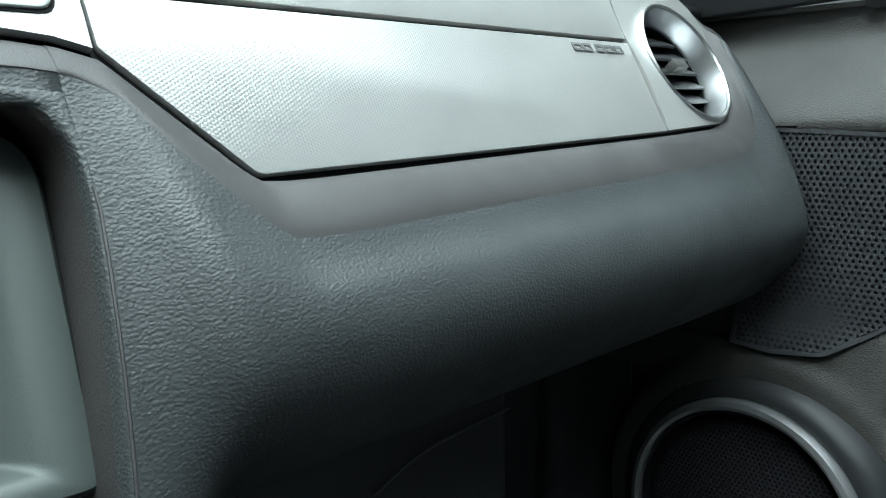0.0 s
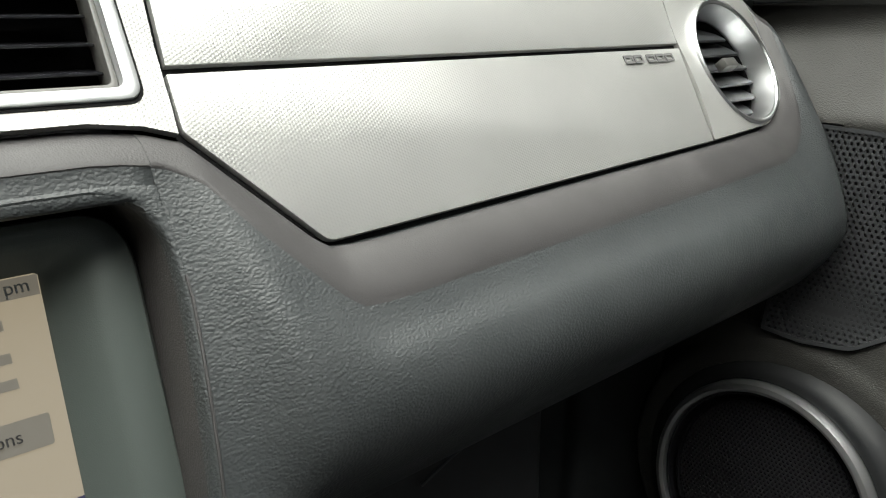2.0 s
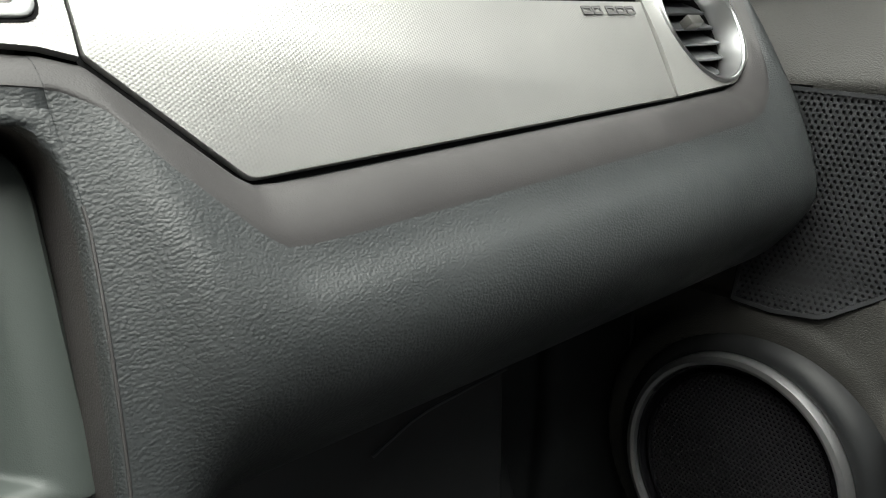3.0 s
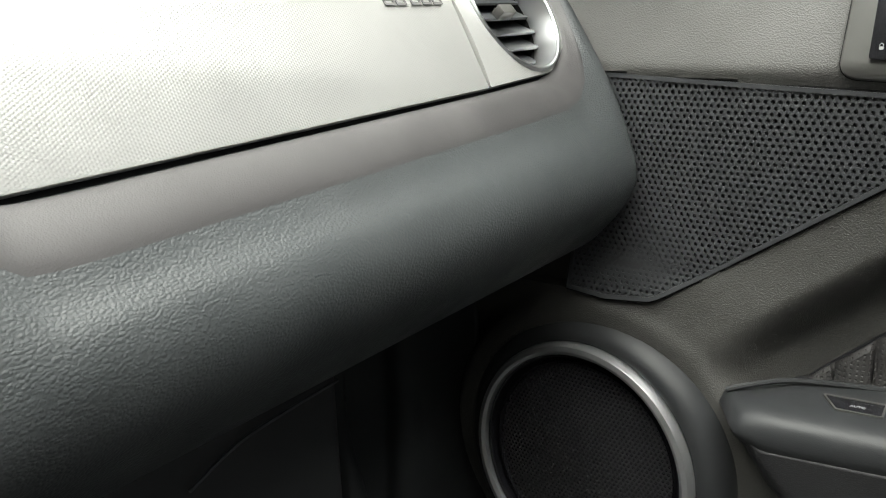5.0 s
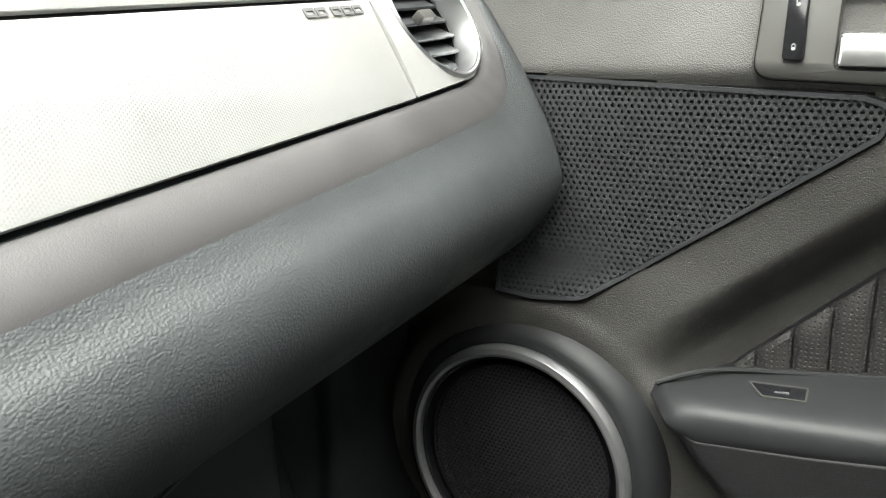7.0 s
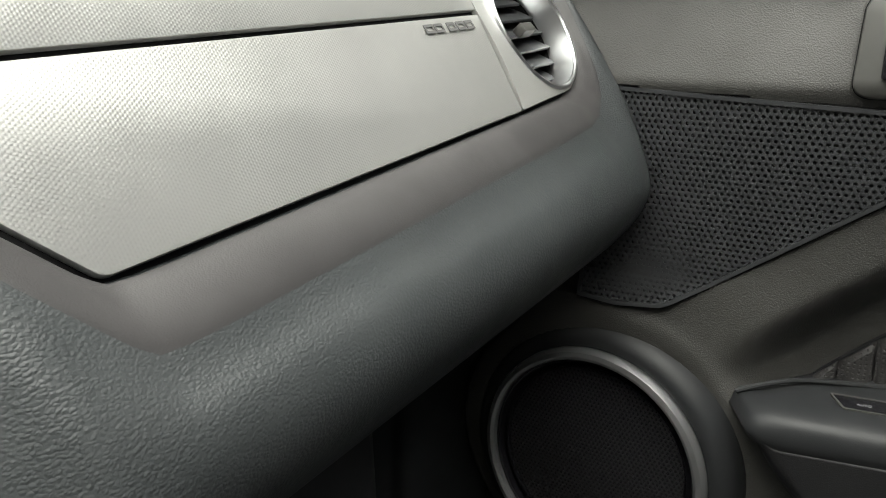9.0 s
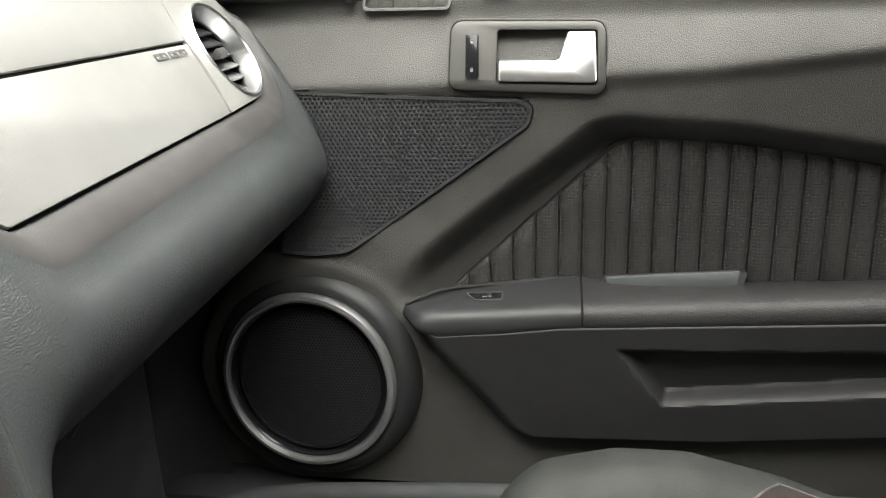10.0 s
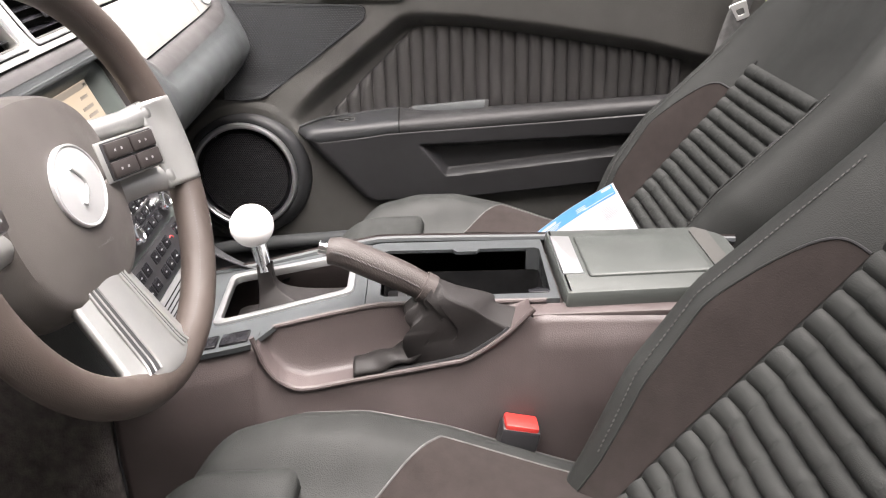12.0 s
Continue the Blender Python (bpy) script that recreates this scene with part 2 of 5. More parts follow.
def round_poly(pts, r, n=6):
    """The outline pts with its corners rounded; r: one radius or one for each corner."""
    out = []
    k = len(pts)
    for i in range(k):
        p = Vector(pts[i])
        a, b = Vector(pts[i - 1]) - p, Vector(pts[(i + 1) % k]) - p
        rad = r[i] if isinstance(r, (list, tuple)) else r
        half = a.angle(b) / 2
        d = min(rad / max(math.tan(half), 1e-3), a.length * 0.49, b.length * 0.49)
        s, e = p + a.normalized() * d, p + b.normalized() * d
        for j in range(n + 1):
            t = j / n
            out.append((s * (1 - t) + p * t) * (1 - t) + (p * (1 - t) + e * t) * t)
    return [(v.x, v.y) for v in out]


def slab(outline, place, depth, hole=None, bevel=0.0, bm=None):
    """A plate with that outline. place(a, b, d) lays outline coordinates and depth into the world; hole: an inner outline with as many points."""
    bm = bm or bmesh.new()
    front = [bm.verts.new(place(a, b, 0)) for a, b in outline]
    back = [bm.verts.new(place(a, b, depth)) for a, b in outline]
    n = len(outline)
    if hole:
        hf = [bm.verts.new(place(a, b, 0)) for a, b in hole]
        hb = [bm.verts.new(place(a, b, depth)) for a, b in hole]
        for i in range(n):
            j = (i + 1) % n
            bm.faces.new((front[i], front[j], hf[j], hf[i]))
            bm.faces.new((hf[i], hf[j], hb[j], hb[i]))
            bm.faces.new((front[j], front[i], back[i], back[j]))
            bm.faces.new((back[j], back[i], hb[i], hb[j]))
    else:
        bm.faces.new(front)
        bm.faces.new(back[::-1])
        for i in range(n):
            j = (i + 1) % n
            bm.faces.new((front[j], front[i], back[i], back[j]))
    bmesh.ops.recalc_face_normals(bm, faces=bm.faces)
    if bevel:
        es = [e for e in bm.edges if len(e.link_faces) == 2 and e.calc_face_angle(0) > 0.8]
        bmesh.ops.bevel(bm, geom=es, offset=bevel, segments=2, affect='EDGES', profile=0.5)
    return bm


def spline(pts, n):
    """Catmull-Rom through pts, n points in all."""
    p = [Vector(q) for q in pts]
    p = [p[0] * 2 - p[1]] + p + [p[-1] * 2 - p[-2]]
    out = []
    for i in range(n):
        s = i / (n - 1) * (len(pts) - 1)
        k = min(int(s), len(pts) - 2)
        t = s - k
        a, b, c, d = p[k:k + 4]
        out.append(0.5 * ((2 * b) + (c - a) * t + (2 * a - 5 * b + 4 * c - d) * t * t + (3 * b - a - 3 * c + d) * t ** 3))
    return out


def tube(pts, r, n=10, closed=False, bm=None, flat=1.0, up=(0, 0, 1)):
    """A swept tube; r: a number or a function of 0..1; flat squeezes it along up."""
    bm = bm or bmesh.new()
    pts = [Vector(p) for p in pts]
    rings = []
    k = len(pts)
    for i, p in enumerate(pts):
        a = pts[i - 1] if (i or closed) else p
        b = pts[(i + 1) % k] if (i < k - 1 or closed) else p
        d = (b - a).normalized()
        s = d.cross(Vector(up)).normalized()
        w = s.cross(d)
        rad = r(i / (k - 1)) if callable(r) else r
        rings.append([bm.verts.new(p + s * math.cos(2 * math.pi * j / n) * rad + w * math.sin(2 * math.pi * j / n) * rad * flat) for j in range(n)])
    for i in range(k if closed else k - 1):
        q, w2 = rings[i], rings[(i + 1) % k]
        for j in range(n):
            bm.faces.new((q[j], q[(j + 1) % n], w2[(j + 1) % n], w2[j]))
    if not closed:
        bm.faces.new(rings[0][::-1])
        bm.faces.new(rings[-1])
    bmesh.ops.recalc_face_normals(bm, faces=bm.faces)
    return bm


def lathe(prof, m, n=48, bm=None):
    """Turns (radius, height) pairs about local z and lays them by m."""
    bm = bm or bmesh.new()
    rings = []
    for r, h in prof:
        if r < 1e-6:
            rings.append([bm.verts.new(m @ Vector((0, 0, h)))])
        else:
            rings.append([bm.verts.new(m @ Vector((r * math.cos(2 * math.pi * j / n), r * math.sin(2 * math.pi * j / n), h))) for j in range(n)])
    for a, b in zip(rings, rings[1:]):
        for j in range(n):
            k = (j + 1) % n
            if len(a) == 1 and len(b) == 1:
                continue
            if len(a) == 1:
                bm.faces.new((a[0], b[j], b[k]))
            elif len(b) == 1:
                bm.faces.new((a[j], a[k], b[0]))
            else:
                bm.faces.new((a[j], a[k], b[k], b[j]))
    bmesh.ops.recalc_face_normals(bm, faces=bm.faces)
    return bm


def basis(origin, ax, ay):
    """A matrix at origin with those x and y directions."""
    ax = Vector(ax).normalized()
    az = ax.cross(Vector(ay)).normalized()
    ay = az.cross(ax)
    m = Matrix((ax, ay, az)).transposed().to_4x4()
    m.translation = origin
    return m


def writing(text, m, size, extrude=0.0002, bold=0.0):
    cu = bpy.data.curves.new("text", 'FONT')
    cu.body, cu.size, cu.extrude, cu.offset = text, size, extrude, bold
    cu.align_x, cu.align_y = 'CENTER', 'CENTER'
    ob = bpy.data.objects.new("text", cu)
    scene.collection.objects.link(ob)
    bpy.context.view_layer.update()
    me = bpy.data.meshes.new_from_object(ob)
    bpy.data.objects.remove(ob)
    bm = bmesh.new()
    bm.from_mesh(me)
    bpy.data.meshes.remove(me)
    bmesh.ops.transform(bm, matrix=m, verts=bm.verts)
    return bm


def ss(a, b, x):
    t = min(1.0, max(0.0, (x - a) / (b - a)))
    return t * t * (3 - 2 * t)


def lerp(pts, x):
    """Straight interpolation in (x, value) pairs."""
    if x <= pts[0][0]:
        return pts[0][1]
    for (a, va), (b, vb) in zip(pts, pts[1:]):
        if x <= b:
            return va + (vb - va) * (x - a) / (b - a)
    return pts[-1][1]


def inside(p, poly):
    x, y = p
    c = False
    for (x1, y1), (x2, y2) in zip(poly, poly[1:] + poly[:1]):
        if (y1 > y) != (y2 > y) and x < (x2 - x1) * (y - y1) / (y2 - y1) + x1:
            c = not c
    return c


def sdist(p, poly):
    """Distance to the outline, negative inside."""
    x, y = p
    best = 1e9
    for (x1, y1), (x2, y2) in zip(poly, poly[1:] + poly[:1]):
        dx, dy = x2 - x1, y2 - y1
        t = max(0, min(1, ((x - x1) * dx + (y - y1) * dy) / (dx * dx + dy * dy)))
        best = min(best, (x - x1 - t * dx) ** 2 + (y - y1 - t * dy) ** 2)
    d = math.sqrt(best)
    return -d if inside(p, poly) else d


def holes(region, pitch, r, place, depth, margin, sides=8):
    """A plate of six-sided cells, each with a round hole through it, wherever a cell's middle lies within the region."""
    verts, faces, seen = [], [], {}
    xs, ys = [p[0] for p in region], [p[1] for p in region]
    n = 12
    row = 0
    b = min(ys)
    while b < max(ys):
        a = min(xs) + (row % 2) * pitch / 2
        while a < max(xs):
            if sdist((a, b), region) < -margin:
                base = len(verts)
                R = pitch / math.sqrt(3)
                for k in range(n):
                    t = math.pi / 6 + k * math.pi / 6
                    rr = R if k % 2 == 0 else R * math.cos(math.pi / 6)
                    verts.append(place(a + rr * math.cos(t), b + rr * math.sin(t), 0))
                for d in (0, depth):
                    for k in range(n):
                        t = math.pi / 6 + k * math.pi / 6
                        verts.append(place(a + r * math.cos(t), b + r * math.sin(t), d))
                for k in range(n):
                    j = (k + 1) % n
                    faces.append((base + k, base + j, base + n + j, base + n + k))
                    faces.append((base + n + k, base + n + j, base + 2 * n + j, base + 2 * n + k))
            a += pitch
        b += pitch * math.sqrt(3) / 2
        row += 1
    me = bpy.data.meshes.new("holes")
    me.from_pydata(verts, [], faces)
    bm = bmesh.new()
    bm.from_mesh(me)
    bpy.data.meshes.remove(me)
    return bm


# ---- setting: ground, shell of the car ----
def flat(x0, x1, y0, y1, z):
    bm = bmesh.new()
    bm.faces.new([bm.verts.new(p) for p in ((x0, y0, z), (x1, y0, z), (x1, y1, z), (x0, y1, z))])
    return bm


part("ground", flat(-400, 400, -400, 400, 0.0), GROUND, None, "pale concrete lot under the car", kind="structure")
# unseen wall, added to cut low sky light from the driver side
part("unseen_wall_west", box(-3.0, -2.75, -7.0, 5.0, -0.02, 4.2), PLASTER, None, "unseen grey wall added to block low light from the driver side", kind="structure")
lawn = part("lawn", flat(6, 120, -60, 60, 0.03), GRASS, None, "green grass beyond the concrete", kind="structure")

body = thing("car_body", (0, 0, 0), "white open-top car body round the cabin, driver door open", "car", kind="structure")
# floor pan with the tunnel, firewall, rear bulkhead
part("floor_pan", box(-0.72, 0.72, -1.0, 1.0, 0.24, 0.27), PILE, body, "black carpet floor")
part("firewall", box(-0.74, 0.74, 0.86, 0.9, 0.24, 0.95), PILE, body)
part("bulkhead", box(-0.74, 0.74, -1.06, -1.0, 0.24, 0.96), LIT_CARPET, body)


part("header", tube(spline([(-0.60, -0.08, 1.305), (0, -0.05, 1.34), (0.60, -0.08, 1.305)], 17), 0.03, 10, flat=0.6), DARK, body, "dark rail over the windscreen")
for s in (1, -1):
    part("sill", box(min(s * 0.66, s * 0.80), max(s * 0.66, s * 0.80), -1.0, 0.7, 0.22, 0.39, bevel=0.02), RUBBER, body, "black plastic door sill")
    part("pillar", tube(spline([(s * 0.79, 0.66, 0.93), (s * 0.72, 0.34, 1.14), (s * 0.60, -0.08, 1.305)], 14), 0.04, 10, flat=0.7), DARK, body, "dark windscreen pillar trim")
    part("pillar", tube(spline([(s * 0.74, -0.86, 0.30), (s * 0.735, -0.84, 0.75), (s * 0.73, -0.82, 0.93)], 14), 0.07, 12, flat=0.6), DARK, body, "dark trim behind the door")
    part("quarter_panel", box(min(s * 0.72, s * 0.78), max(s * 0.72, s * 0.78), -1.06, -0.86, 0.24, 0.93), DARK, body)
for s in (1, -1):
    part("side_panel", box(min(s * 0.735, s * 0.80), max(s * 0.735, s * 0.80), 0.60, 0.92, 0.24, 0.93), DARK, body)
part("quarter_trim", box(0.70, 0.735, -1.0, -0.67, 0.30, 0.94, bevel=0.01), DARK, body, "dark trim behind the passenger door")
part("rear_deck", box(-0.74, 0.74, -1.6, -1.0, 0.90, 0.94), DARK, body)


def cowl_f(u, v):
    x = -0.80 + 1.6 * u
    return Vector((x, 0.95 + 1.1 * v - 0.1 * abs(x), 0.93 - 0.06 * v + 0.03 * math.cos(x * 1.5)))


thick(part("bonnet", grid(20, 12, cowl_f), PAINT, body, "white painted bonnet outside"), 0.01)
ws = part("windscreen", grid(12, 10, lambda u, v: Vector(((-0.74 + 1.48 * u) * (1 - 0.2 * v), 0.95 - 1.03 * v - 0.08 * (2 * u - 1) ** 2 * (1 - v), 0.93 + 0.375 * v + 0.05 * v * (1 - v)))), GLASS, body, "clear windscreen")
ws.visible_shadow = False

# side mirror beyond the passenger window
mirror = thing("side_mirror", (0.95, 0.25, 0.95), "painted door mirror outside the passenger window", "mirror")
part("housing", box(0.86, 1.05, 0.14, 0.27, 0.993, 1.14, bevel=0.03, segs=4), PAINT, mirror)
part("mirror_glass", box(0.875, 1.035, 0.134, 0.142, 1.01, 1.12), CHROME, mirror)
part("foot", box(0.78, 0.90, 0.22, 0.27, 0.955, 1.005, bevel=0.008), PAINT, mirror)

# ---- dashboard ----
TRIM_N = Vector((0, -1, 0.58)).normalized()


def trim_y(z):
    return 0.353 + 0.58 * (z - 0.86)


def on_trim(x, z, d=0.0):
    """A point of the silver trim's face; d: depth into the dashboard."""
    bow = 0.004 * math.sin(math.pi * min(1, max(0, (z - 0.855) / 0.08)))
    return Vector((x, trim_y(z) - bow, z)) - TRIM_N * d


TOP = [(-0.70, 0.866), (-0.553, 0.866), (-0.25, 0.857), (-0.233, 0.858), (-0.184, 0.9045), (-0.170, 0.9085), (-0.15, 0.911), (0.15, 0.911), (0.170, 0.9085), (0.184, 0.9045),
       (0.225, 0.864), (0.233, 0.858), (0.25, 0.857), (0.553, 0.866), (0.625, 0.869), (0.648, 0.8745), (0.667, 0.886), (0.679, 0.903), (0.686, 0.925), (0.689, 0.948), (0.695, 0.962), (0.72, 0.97)]

dash = thing("dashboard", (0.2, 0.45, 0.7), "charcoal grained dashboard with dimpled silver trim panels", "dashboard")


def dash_profile(top):
    """From the trim's lower edge over the ledge and shoulder, down the padded face and under."""
    y = trim_y(top)
    k = (top - 0.86)
    return spline([(0, y + 0.012, top - 0.004), (0, y - 0.004, top - 0.004), (0, y - 0.017, top - 0.014), (0, y - 0.029 - 0.1 * k, top - 0.032),
                   (0, 0.3125 + 0.15 * k, 0.815 + 0.4 * k), (0, 0.3065, 0.797), (0, 0.3105, 0.776), (0, 0.326, 0.753), (0, 0.352, 0.730), (0, 0.41, 0.708), (0, 0.50, 0.702)], 41)


def wing_profile(top, lean):
    y = trim_y(top)
    return spline([(0, y + 0.012, top - 0.004), (0, y - 0.004, top - 0.004), (0, y - 0.0135, top - 0.0115), (0, y - 0.0170, top - 0.019),
                   (0, 0.349 + lean, 0.860), (0, 0.332 + lean, 0.823), (0, 0.317 + lean, 0.78), (0, 0.306 + lean, 0.735), (0, 0.297 + lean, 0.69), (0, 0.290 + lean, 0.65), (0, 0.283 + lean, 0.60)], 41)


def dash_cols():
    xs = [0.1664, 0.168] + [0.171 + 0.0042 * i for i in range(18)] + [0.246 + 0.0175 * i for i in range(21)]
    xs += [0.612 + 0.006 * i for i in range(12)] + [0.683, 0.688, 0.693, 0.698, 0.703, 0.708, 0.712, 0.715, 0.717, 0.718]
    return xs


def dash_point(x, j, cache={}):
    key = round(x, 5)
    if key not in cache:
        top = lerp(TOP, x)
        a = dash_profile(top)
        if x < 0.26:
            lean = 0.060 * ss(0.1666, 0.1638, x)
            w = wing_profile(top, lean)
            k = ss(0.169, 0.202, x)
            a = [p * k + q * (1 - k) for p, q in zip(a, w)]
            for p in a:
                p.x = -0.11 * max(0.0, 0.85 - p.z) * (1 - k)
        # rounded end beside the door
        e = max(0.0, (x - 0.672) / 0.0465)
        pull = 1 - math.sqrt(max(0.0, 1 - e * e))
        c = Vector((0, 0.40, 0.80))
        cache[key] = [p + (c - p) * 0.0 + Vector((0, 0.055 * pull, 0)) for p in a]
    p = cache[key][j]
    return Vector((x + p.x, p.y, p.z))


XS = dash_cols()
pad = bmesh.new()
rows = [[pad.verts.new(dash_point(x, j)) for j in range(41)] for x in XS]
for a, b in zip(rows, rows[1:]):
    for j in range(40):
        pad.faces.new((a[j], a[j + 1], b[j + 1], b[j]))
pad_ob = part("padded_face", pad, LEATHER, dash, "charcoal grained soft vinyl pad")
thick(pad_ob, 0.006, -1.0)

# smooth shoulder strip under the trim edge
strip = bmesh.new()
rows = [[strip.verts.new(dash_point(x, j) + Vector((0, -0.0003, 0.0003)) * (1 if j < 10 else 0.5 if j < 11 else -3)) for j in range(3, 12)] for x in XS if x > 0.166]
for a, b in zip(rows, rows[1:]):
    for j in range(8):
        strip.faces.new((a[j], a[j + 1], b[j + 1], b[j]))
part("ledge", strip, SMOOTH, dash, "smooth ledge below the silver trim")


# driver side and hood over the stack
HOOD_END = 0.8885


def hood_f(u, v):
    """From the trim's edge over the ledge to the top of the opening."""
    x = -0.1672 + 0.3344 * u
    prof = wing_profile(lerp(TOP, x), 0.0)
    last = min(j for j, p in enumerate(prof) if p.z < HOOD_END)
    q = v * last
    j = min(int(q), last - 1)
    p = prof[j].lerp(prof[j + 1], q - j)
    return Vector((x, p.y + 0.0003, p.z - 0.0003))


thick(part("hood", grid(40, 24, hood_f, flip=True), LEATHER, dash, "grained hood over the screen"), 0.004)
part("ledge", grid(30, 10, lambda u, v: hood_f(u, 0.16 + 0.62 * v) + Vector((0, -0.0003, 0.0003)) * (1 if v < 0.95 else -2), flip=True), SMOOTH, dash)


def driver_f(u, v):
    x = -0.1664 - 0.53 * u
    a = dash_profile(lerp(TOP, x))
    w = wing_profile(lerp(TOP, x), 0.060 * ss(-0.1666, -0.1638, x))
    k = ss(-0.170, -0.206, x)
    j = round(v * 40)
    p = a[j] * k + w[j] * (1 - k)
    return Vector((x, p.y, p.z))


thick(part("padded_face", grid(40, 40, driver_f), LEATHER, dash, "charcoal pad on the driver side"), 0.006)


# rounded inner corner between hood and side, running on down the side's edge
WP = [(p.z, p.y) for p in wing_profile(0.909, 0.0)][::-1]


def wing_y(z):
    return lerp(WP, z)


def fillet(s):
    """A soft roll from the face into the opening: up the side, round the corner and along the top."""
    R = 0.026
    cx, cz = 0.1655 - R, 0.8885 - R
    steps = [(1.0, 0.0014), (0.75, 0.0004), (0.5, 0.0), (0.3, 0.0004), (0.15, 0.0016), (0.05, 0.004), (0.0, 0.008)]

    def f(u, v):
        row = round(v * 12)
        mx = cx
        if u < 0.4:
            zc, t = 0.60 + (cz - 0.60) * u / 0.4, 0.0
        elif u < 0.7:
            zc, t = cz, math.pi / 2 * (u - 0.4) / 0.3
        else:
            zc, t, mx = cz, math.pi / 2, cx * (1 - u) / 0.3
        c, n = math.cos(t), math.sin(t)
        k = 1 / max(c, n)
        rad = R * 0.98
        x, z = mx + rad * c, zc + rad * n
        q, d = steps[min(row, 6)]
        x += (mx + (R + 0.004) * k * c - x) * q
        z += (zc + (R + 0.003) * k * n - z) * q
        y = wing_y(z) + d + (0.0085 * (row - 6) if row > 6 else 0)
        return Vector((s * (x - 0.11 * max(0.0, 0.85 - z)), y, z))
    return f


for s in (1, -1):
    part("hood_corner", grid(80, 6, lambda u, v, s=s: fillet(s)(u, v * 0.5), flip=(s > 0)), LEATHER, dash)
    part("inner_wall", grid(80, 6, lambda u, v, s=s: fillet(s)(u, 0.5 + v * 0.5), flip=(s > 0)), WALL, dash, "smooth brown-grey wall beside the stack")
    part("edge_ridge", tube([Vector((s * (0.1672 - 0.11 * max(0.0, 0.85 - z)), wing_y(z) - 0.0001, z)) for z in [0.858 - 0.008 * i for i in range(33)]], 0.0007, 6), SMOOTH, dash)


def top_f(u, v):
    x = -0.70 + 1.42 * u
    y = 0.418 + 0.46 * v
    return Vector((x, y - 0.05 * (x / 0.7) ** 2 * v, 0.9735 + 0.016 * math.sin(math.pi * min(1, v * 1.4)) - 0.02 * v - 0.008 * (x / 0.7) ** 4))


thick(part("top_pad", grid(30, 16, top_f), LEATHER, dash, "dark grained dashboard top"), 0.012)


# body of the dashboard behind the faces
part("core", box(-0.69, 0.70, 0.46, 0.86, 0.69, 0.955), VOID, dash)

# silver trim: lower panel, upper panel, vent panel, centre panel
low = round_poly([(0.1865, 0.9265), (0.1845, 0.9055), (0.2335, 0.8575), (0.555, 0.8665), (0.5605, 0.9265)], [0.001, 0.004, 0.009, 0.001, 0.001], 6)
panel = part("trim_panel", slab(low, on_trim, 0.004, bevel=0.0006), SILVER, dash, "dimpled silver lower trim panel")
up = [(0.1925, 0.972), (0.1875, 0.9295)] + [(0.1875 + 0.374 * i / 8, 0.9295) for i in range(1, 9)] + [(0.5685, 0.970), (0.45, 0.975), (0.3, 0.977)]
part("trim_panel", slab(up, on_trim, 0.004, bevel=0.0006), SILVER, dash, "dimpled silver upper trim panel")

VC = (0.6285, 0.9155)
VR = 0.0490


def vent_out(n=64):
    pts = round_poly([(0.5625, 0.9295), (0.557, 0.8668), (0.640, 0.8705), (0.6835, 0.893), (0.692, 0.955), (0.671, 0.972), (0.5705, 0.971)], [0.001, 0.001, 0.03, 0.025, 0.03, 0.02, 0.001], 8)
    return pts


def radial(outline, c, r, rz):
    """An inner ring with a point for each of the outline's."""
    return [(c[0] + r * math.cos(math.atan2((b - c[1]) * r / rz, a - c[0])), c[1] + rz * math.sin(math.atan2((b - c[1]) * r / rz, a - c[0]))) for a, b in outline]


def dense(outline, step):
    out = []
    for (a, b), (c, d) in zip(outline, outline[1:] + outline[:1]):
        n = max(1, int(math.hypot(c - a, d - b) / step))
        out += [(a + (c - a) * i / n, b + (d - b) * i / n) for i in range(n)]
    return out


vo = dense(vent_out(), 0.004)
part("vent_panel", slab(vo, on_trim, 0.004, radial(vo, VC, VR, VR * 0.865)), SILVER, dash, "silver panel round the side vent")
# seam lining behind the gaps
part("seam_lining", slab(dense(round_poly([(0.19, 0.9735), (0.1825, 0.9045), (0.2325, 0.8555), (0.555, 0.8645), (0.642, 0.8685), (0.688, 0.893), (0.696, 0.955), (0.67, 0.974)], 0.004, 4), 0.02), lambda a, b, d: on_trim(a, b, 0.0042 + d), 0.004, radial(dense(round_poly([(0.19, 0.9735), (0.1825, 0.9045), (0.2325, 0.8555), (0.555, 0.8645), (0.642, 0.8685), (0.688, 0.893), (0.696, 0.955), (0.67, 0.974)], 0.004, 4), 0.02), VC, VR, VR * 0.865)), VOID, dash)

# round side vent
TU = Vector((0, 0.5, 0.866))
vm = basis(on_trim(VC[0], VC[1]), (1, 0, 0), TU)
vent = part("side_vent", lathe([(0.0505, -0.003), (0.0505, 0.0012), (0.0496, 0.0024), (0.0484, 0.0024), (0.0476, 0.0012), (0.0468, 0.0010), (0.0436, -0.012), (0.0422, -0.02), (0.0422, -0.05), (0.0, -0.05)], vm, 64), BRUSHED, dash, "polished round vent surround")
part("vent_barrel", lathe([(0.0420, -0.016), (0.0420, -0.048), (0.0, -0.048)], vm, 48), VOID, vent)
for i, h in enumerate((-0.031, -0.0185, -0.006, 0.0065, 0.019, 0.0315)):
    w = math.sqrt(0.0416 ** 2 - h * h)
    part("vane", box(-w, w, -0.0012, 0.0012, -0.010, 0.010, bevel=0.0008, m=vm @ pose(0, h, -0.02, 52, 0, 0)), GRILLE, vent)
